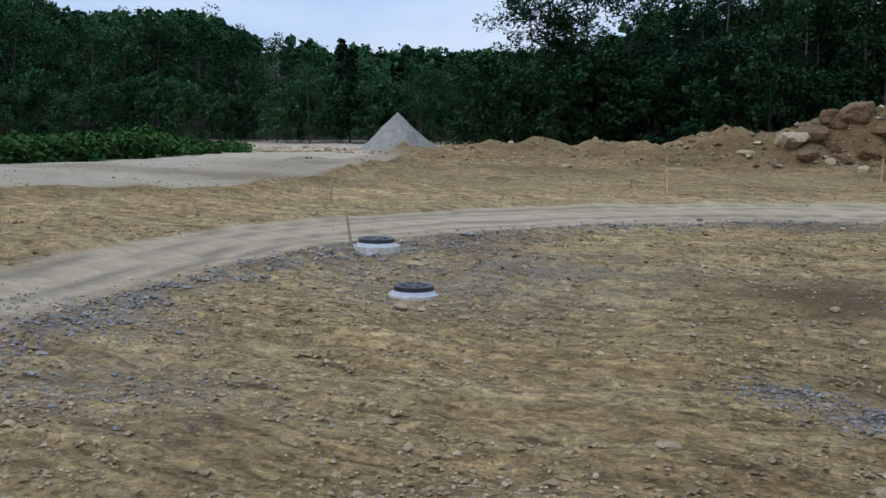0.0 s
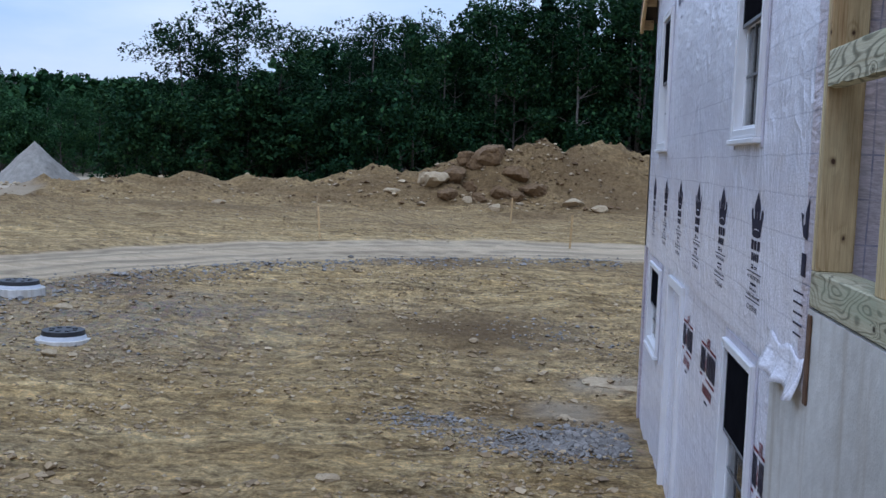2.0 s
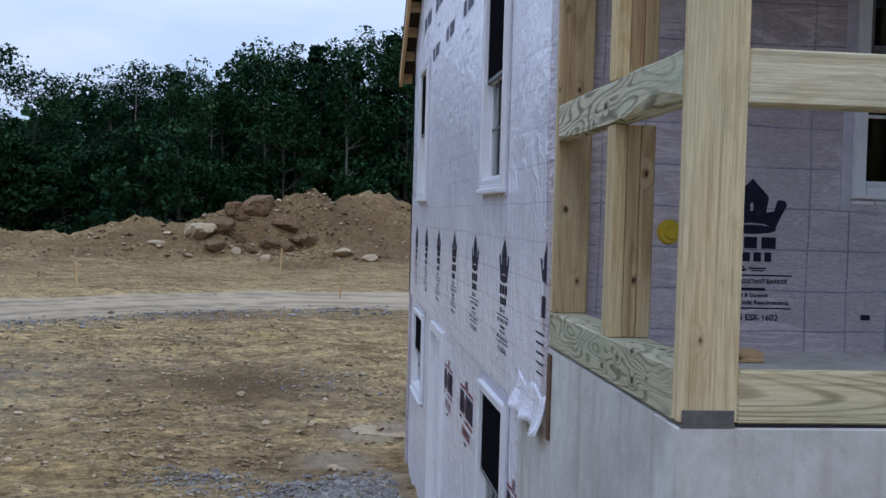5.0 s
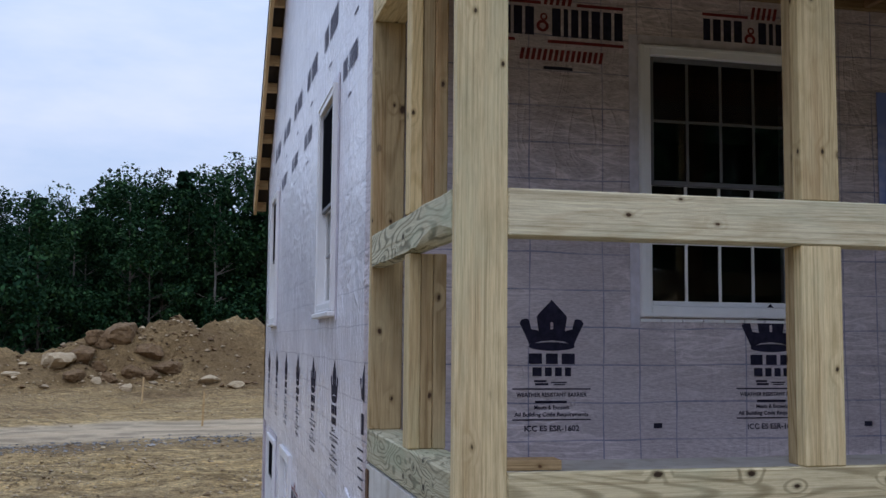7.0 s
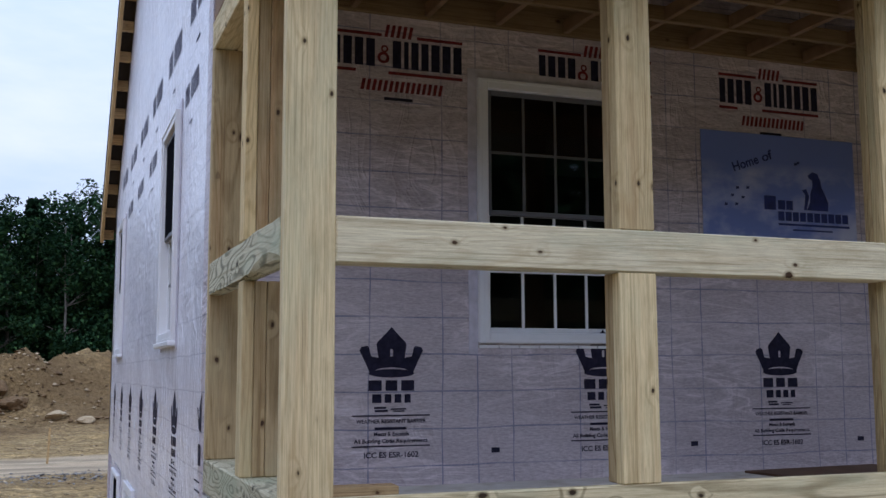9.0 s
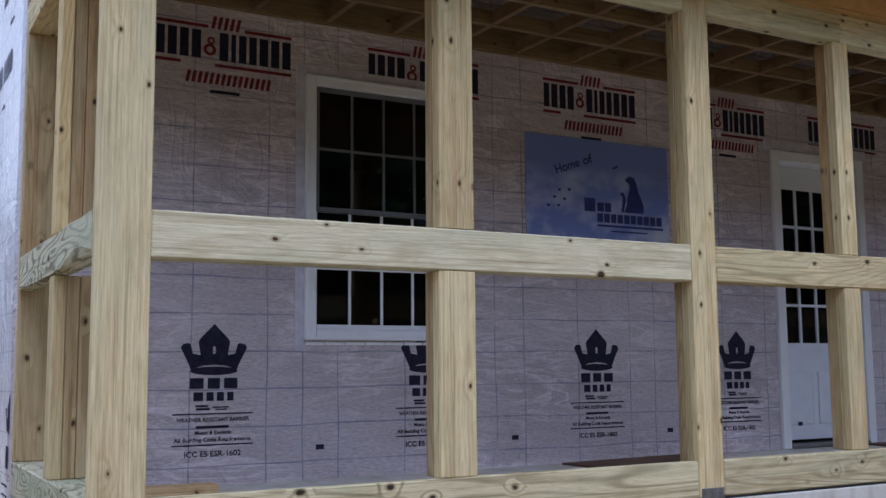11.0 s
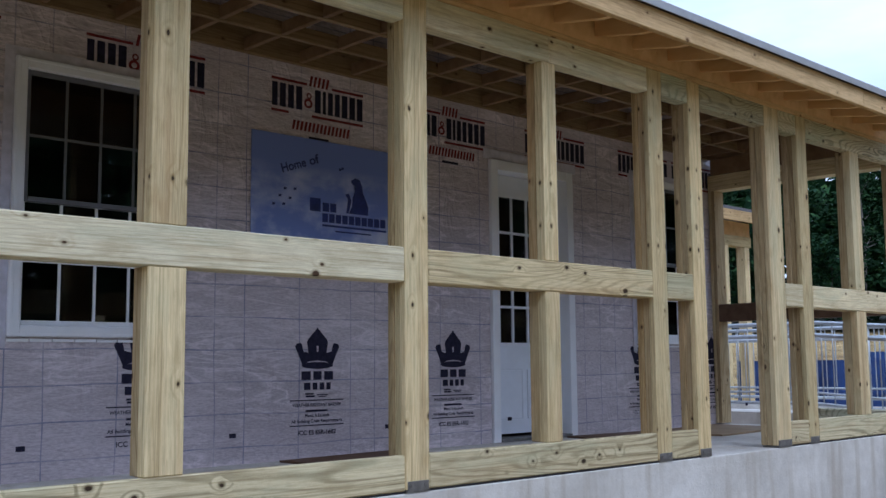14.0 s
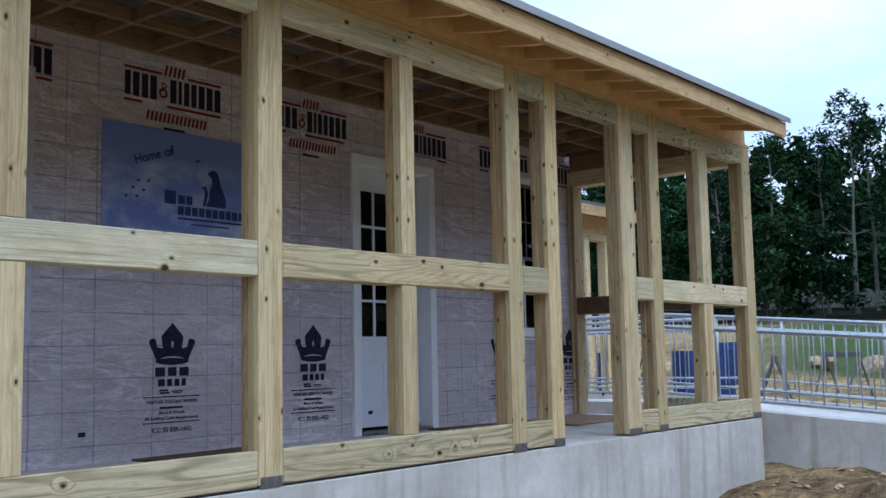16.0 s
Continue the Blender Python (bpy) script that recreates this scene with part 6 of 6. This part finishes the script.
def plant(kind, i, x, y, s, turn, sink=0.0):
    meshes = KINDS[kind]
    i %= len(meshes)
    m = pose(x, y, ground_z(x, y, False) - sink, 0, 0, turn) @ Matrix.Diagonal((s, s, s * (0.92 + 0.16 * ((turn * 7) % 1)), 1))
    name, label = TREE_LABEL[kind]
    ob = thing(name, label, "tree", m, "trees of the wood")
    part("trunk", meshes[i][0], None, ob)
    part("crown", meshes[i][1], None, ob)
    return ob


SKY_AZ = (-64, -47.7, -44, -41, -38.1, -36.4, -33, -29.5, -28, -26.9, -24.5, -21, -16, -14, -12.8, -10.7, -8.3, -5.9, -4.1, -2.3, -0.5, 3.8, 14)
SKY_EL = (7.0, 6.3, 5.1, 5.3, 5.6, 4.5, 4.25, 3.85, 4.7, 3.8, 3.65, 3.7, 4.4, 6.2, 6.9, 7.8, 7.3, 7.7, 9.6, 9.2, 9.8, 10.0, 10.2)


def rise(az, r, x, y):
    """Height of the wood's skyline over the ground at a place on the left side."""
    return r * math.tan(radians(float(np.interp(az, SKY_AZ, SKY_EL)))) + 0.5 - ground_z(x, y, False)


TOPS = {k: [max(v.co.z for v in m[1].vertices) for m in pair] for k, pair in KINDS.items()}


def wood(seed, az0, az1, rows, kinds, step):
    """Rows of trees along a stretch of the wood's edge."""
    rng = random.Random(seed)
    for r, scale, sink in rows:
        az = az0 + rng.uniform(0, 1) * step
        while az < az1:
            rr = r + rng.uniform(-3, 3)
            x, y = STAND.x + rr * math.sin(radians(az)), STAND.y + rr * math.cos(radians(az))
            kind, i, size = rng.choice(kinds), rng.randrange(9), scale * rng.uniform(0.85, 1.15)
            if az < 20:
                size = max(0.3, min(size * 1.15, rise(az, rr, x, y) / TOPS[kind][i % len(TOPS[kind])] * rng.uniform(0.86, 1.02)))
            plant(kind, i, x, y, size, rng.uniform(0, 360), sink)
            az += step * rng.uniform(0.7, 1.3) * 80 / r


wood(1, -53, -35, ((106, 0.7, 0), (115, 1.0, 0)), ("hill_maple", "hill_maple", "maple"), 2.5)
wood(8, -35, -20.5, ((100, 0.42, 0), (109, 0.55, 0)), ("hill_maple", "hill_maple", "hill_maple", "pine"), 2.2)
wood(2, -21, 12, ((87, 0.85, 0), (96, 1.0, 0)), ("maple", "tall", "maple", "pine"), 2.3)
wood(3, -12, 9, ((80, 0.93, 0), (84, 0.95, 0)), ("tall", "tall", "maple"), 2.4)
wood(4, 52, 97, ((66, 0.72, 0), (74, 0.77, 0)), ("maple", "tall", "tall", "pine"), 2.6)
wood(5, -20, 10, ((79, 0.75, 0),), ("small", "small", "maple"), 2.2)
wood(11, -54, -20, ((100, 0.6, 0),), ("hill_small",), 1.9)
wood(12, -24, -9, ((73, 0.75, 0),), ("small",), 1.8)
wood(6, 54, 96, ((63, 0.7, 0),), ("small",), 3.0)
for x, y, tall, turn in ((-27.0, 68.3, 13.2, 20), (-23.9, 69.4, 14.8, 140), (-21.4, 70.2, 13.2, 250), (-25.2, 72.0, 12.6, 75)):
    plant("airy", 0, x, y, tall / TOPS["airy"][0], turn)


def far_woods(seed, stretches):
    """Distant trees past counting, as one mesh of trunks and leaf sprays."""
    rng = random.Random(seed)
    crowns = []
    for k in (51, 52, 53):
        trunk, crown = broad_tree(k, 15, 3.8, 0.05, 0.13, 1.15)
        v = np.empty(len(crown.vertices) * 3)
        crown.vertices.foreach_get("co", v)
        f = np.empty(len(crown.polygons) * 3, dtype=np.int64)
        crown.polygons.foreach_get("vertices", f)
        crowns.append((v.reshape(-1, 3), f.reshape(-1, 3)))
        bpy.data.meshes.remove(trunk)
        bpy.data.meshes.remove(crown)
    verts, faces, base = [], [], 0
    for az0, az1, r, scale, step in stretches:
        az = az0 + rng.uniform(0, 1) * step
        while az < az1:
            rr = r + rng.uniform(-3, 3)
            x, y = STAND.x + rr * math.sin(radians(az)), STAND.y + rr * math.cos(radians(az))
            v, f = crowns[rng.randrange(3)]
            s, a = scale * rng.uniform(0.85, 1.15), rng.uniform(0, 6.28)
            if az < 20:
                s = max(0.3, min(s, rise(az, rr, x, y) / v[:, 2].max()))
            turn = np.array(((math.cos(a), math.sin(a), 0), (-math.sin(a), math.cos(a), 0), (0, 0, 1)))
            verts.append(v @ turn * s + (x, y, ground_z(x, y, False)))
            faces.append(f + base)
            base += len(v)
            az += step * rng.uniform(0.7, 1.3) * 80 / r
    tagged(new("far_woods", raw_mesh("far_woods", np.concatenate(verts).tolist(), np.concatenate(faces).tolist(), LEAF_HAZED)), "dense dark green woods on the far hillside, with unseen rows added behind the camera", "woods", kind="stuff")


# last two rows are unseen, added behind the camera to dim reflections and skylight
far_woods(9, ((-21, 12, 110, 0.85, 2.6), (-21, 12, 120, 0.85, 2.6), (52, 98, 88, 0.76, 2.6), (52, 98, 98, 0.76, 2.6), (-64, -35, 140, 0.95, 3.2), (-64, -35, 165, 1.0, 3.2), (-64, -35, 210, 1.1, 3.2),
              (-64, -35, 260, 1.15, 3.2), (-64, -35, 320, 1.2, 3.2), (-35, -18, 135, 0.65, 3.0), (-35, -18, 170, 0.7, 3.0), (-35, -18, 210, 0.75, 3.0), (-35, -18, 260, 0.7, 3.0),
              (100, 300, 46, 0.75, 3.0), (100, 300, 54, 0.95, 3.4)))


def scrub_bank():
    rng = random.Random(5)
    verts, faces = [], []
    for _ in range(1700):
        az = rng.uniform(-56, -35.5)
        r = float(np.interp(az, (-56, -47.7, -41, -35.5), (38, 45.5, 57, 74))) + 14 * rng.random() ** 1.4
        x, y = STAND.x + r * math.sin(radians(az)), STAND.y + r * math.cos(radians(az))
        h = 0.75 + 0.8 * noise.noise(Vector((x * 0.22, y * 0.22, 5)))
        leaf_cloud(verts, faces, rng, (x, y, ground_z(x, y, False) - 0.2 + h * rng.uniform(0.2, 1.35) * (0.35 + 0.65 * smooth(-35.5, -41, az))), 0.7, 26, 0.24, 0.8, 0.3)
    tagged(new("scrub", raw_mesh("scrub", verts, faces, SCRUB)), "dense bank of bright green scrub and weeds", "scrub", kind="stuff")


scrub_bank()
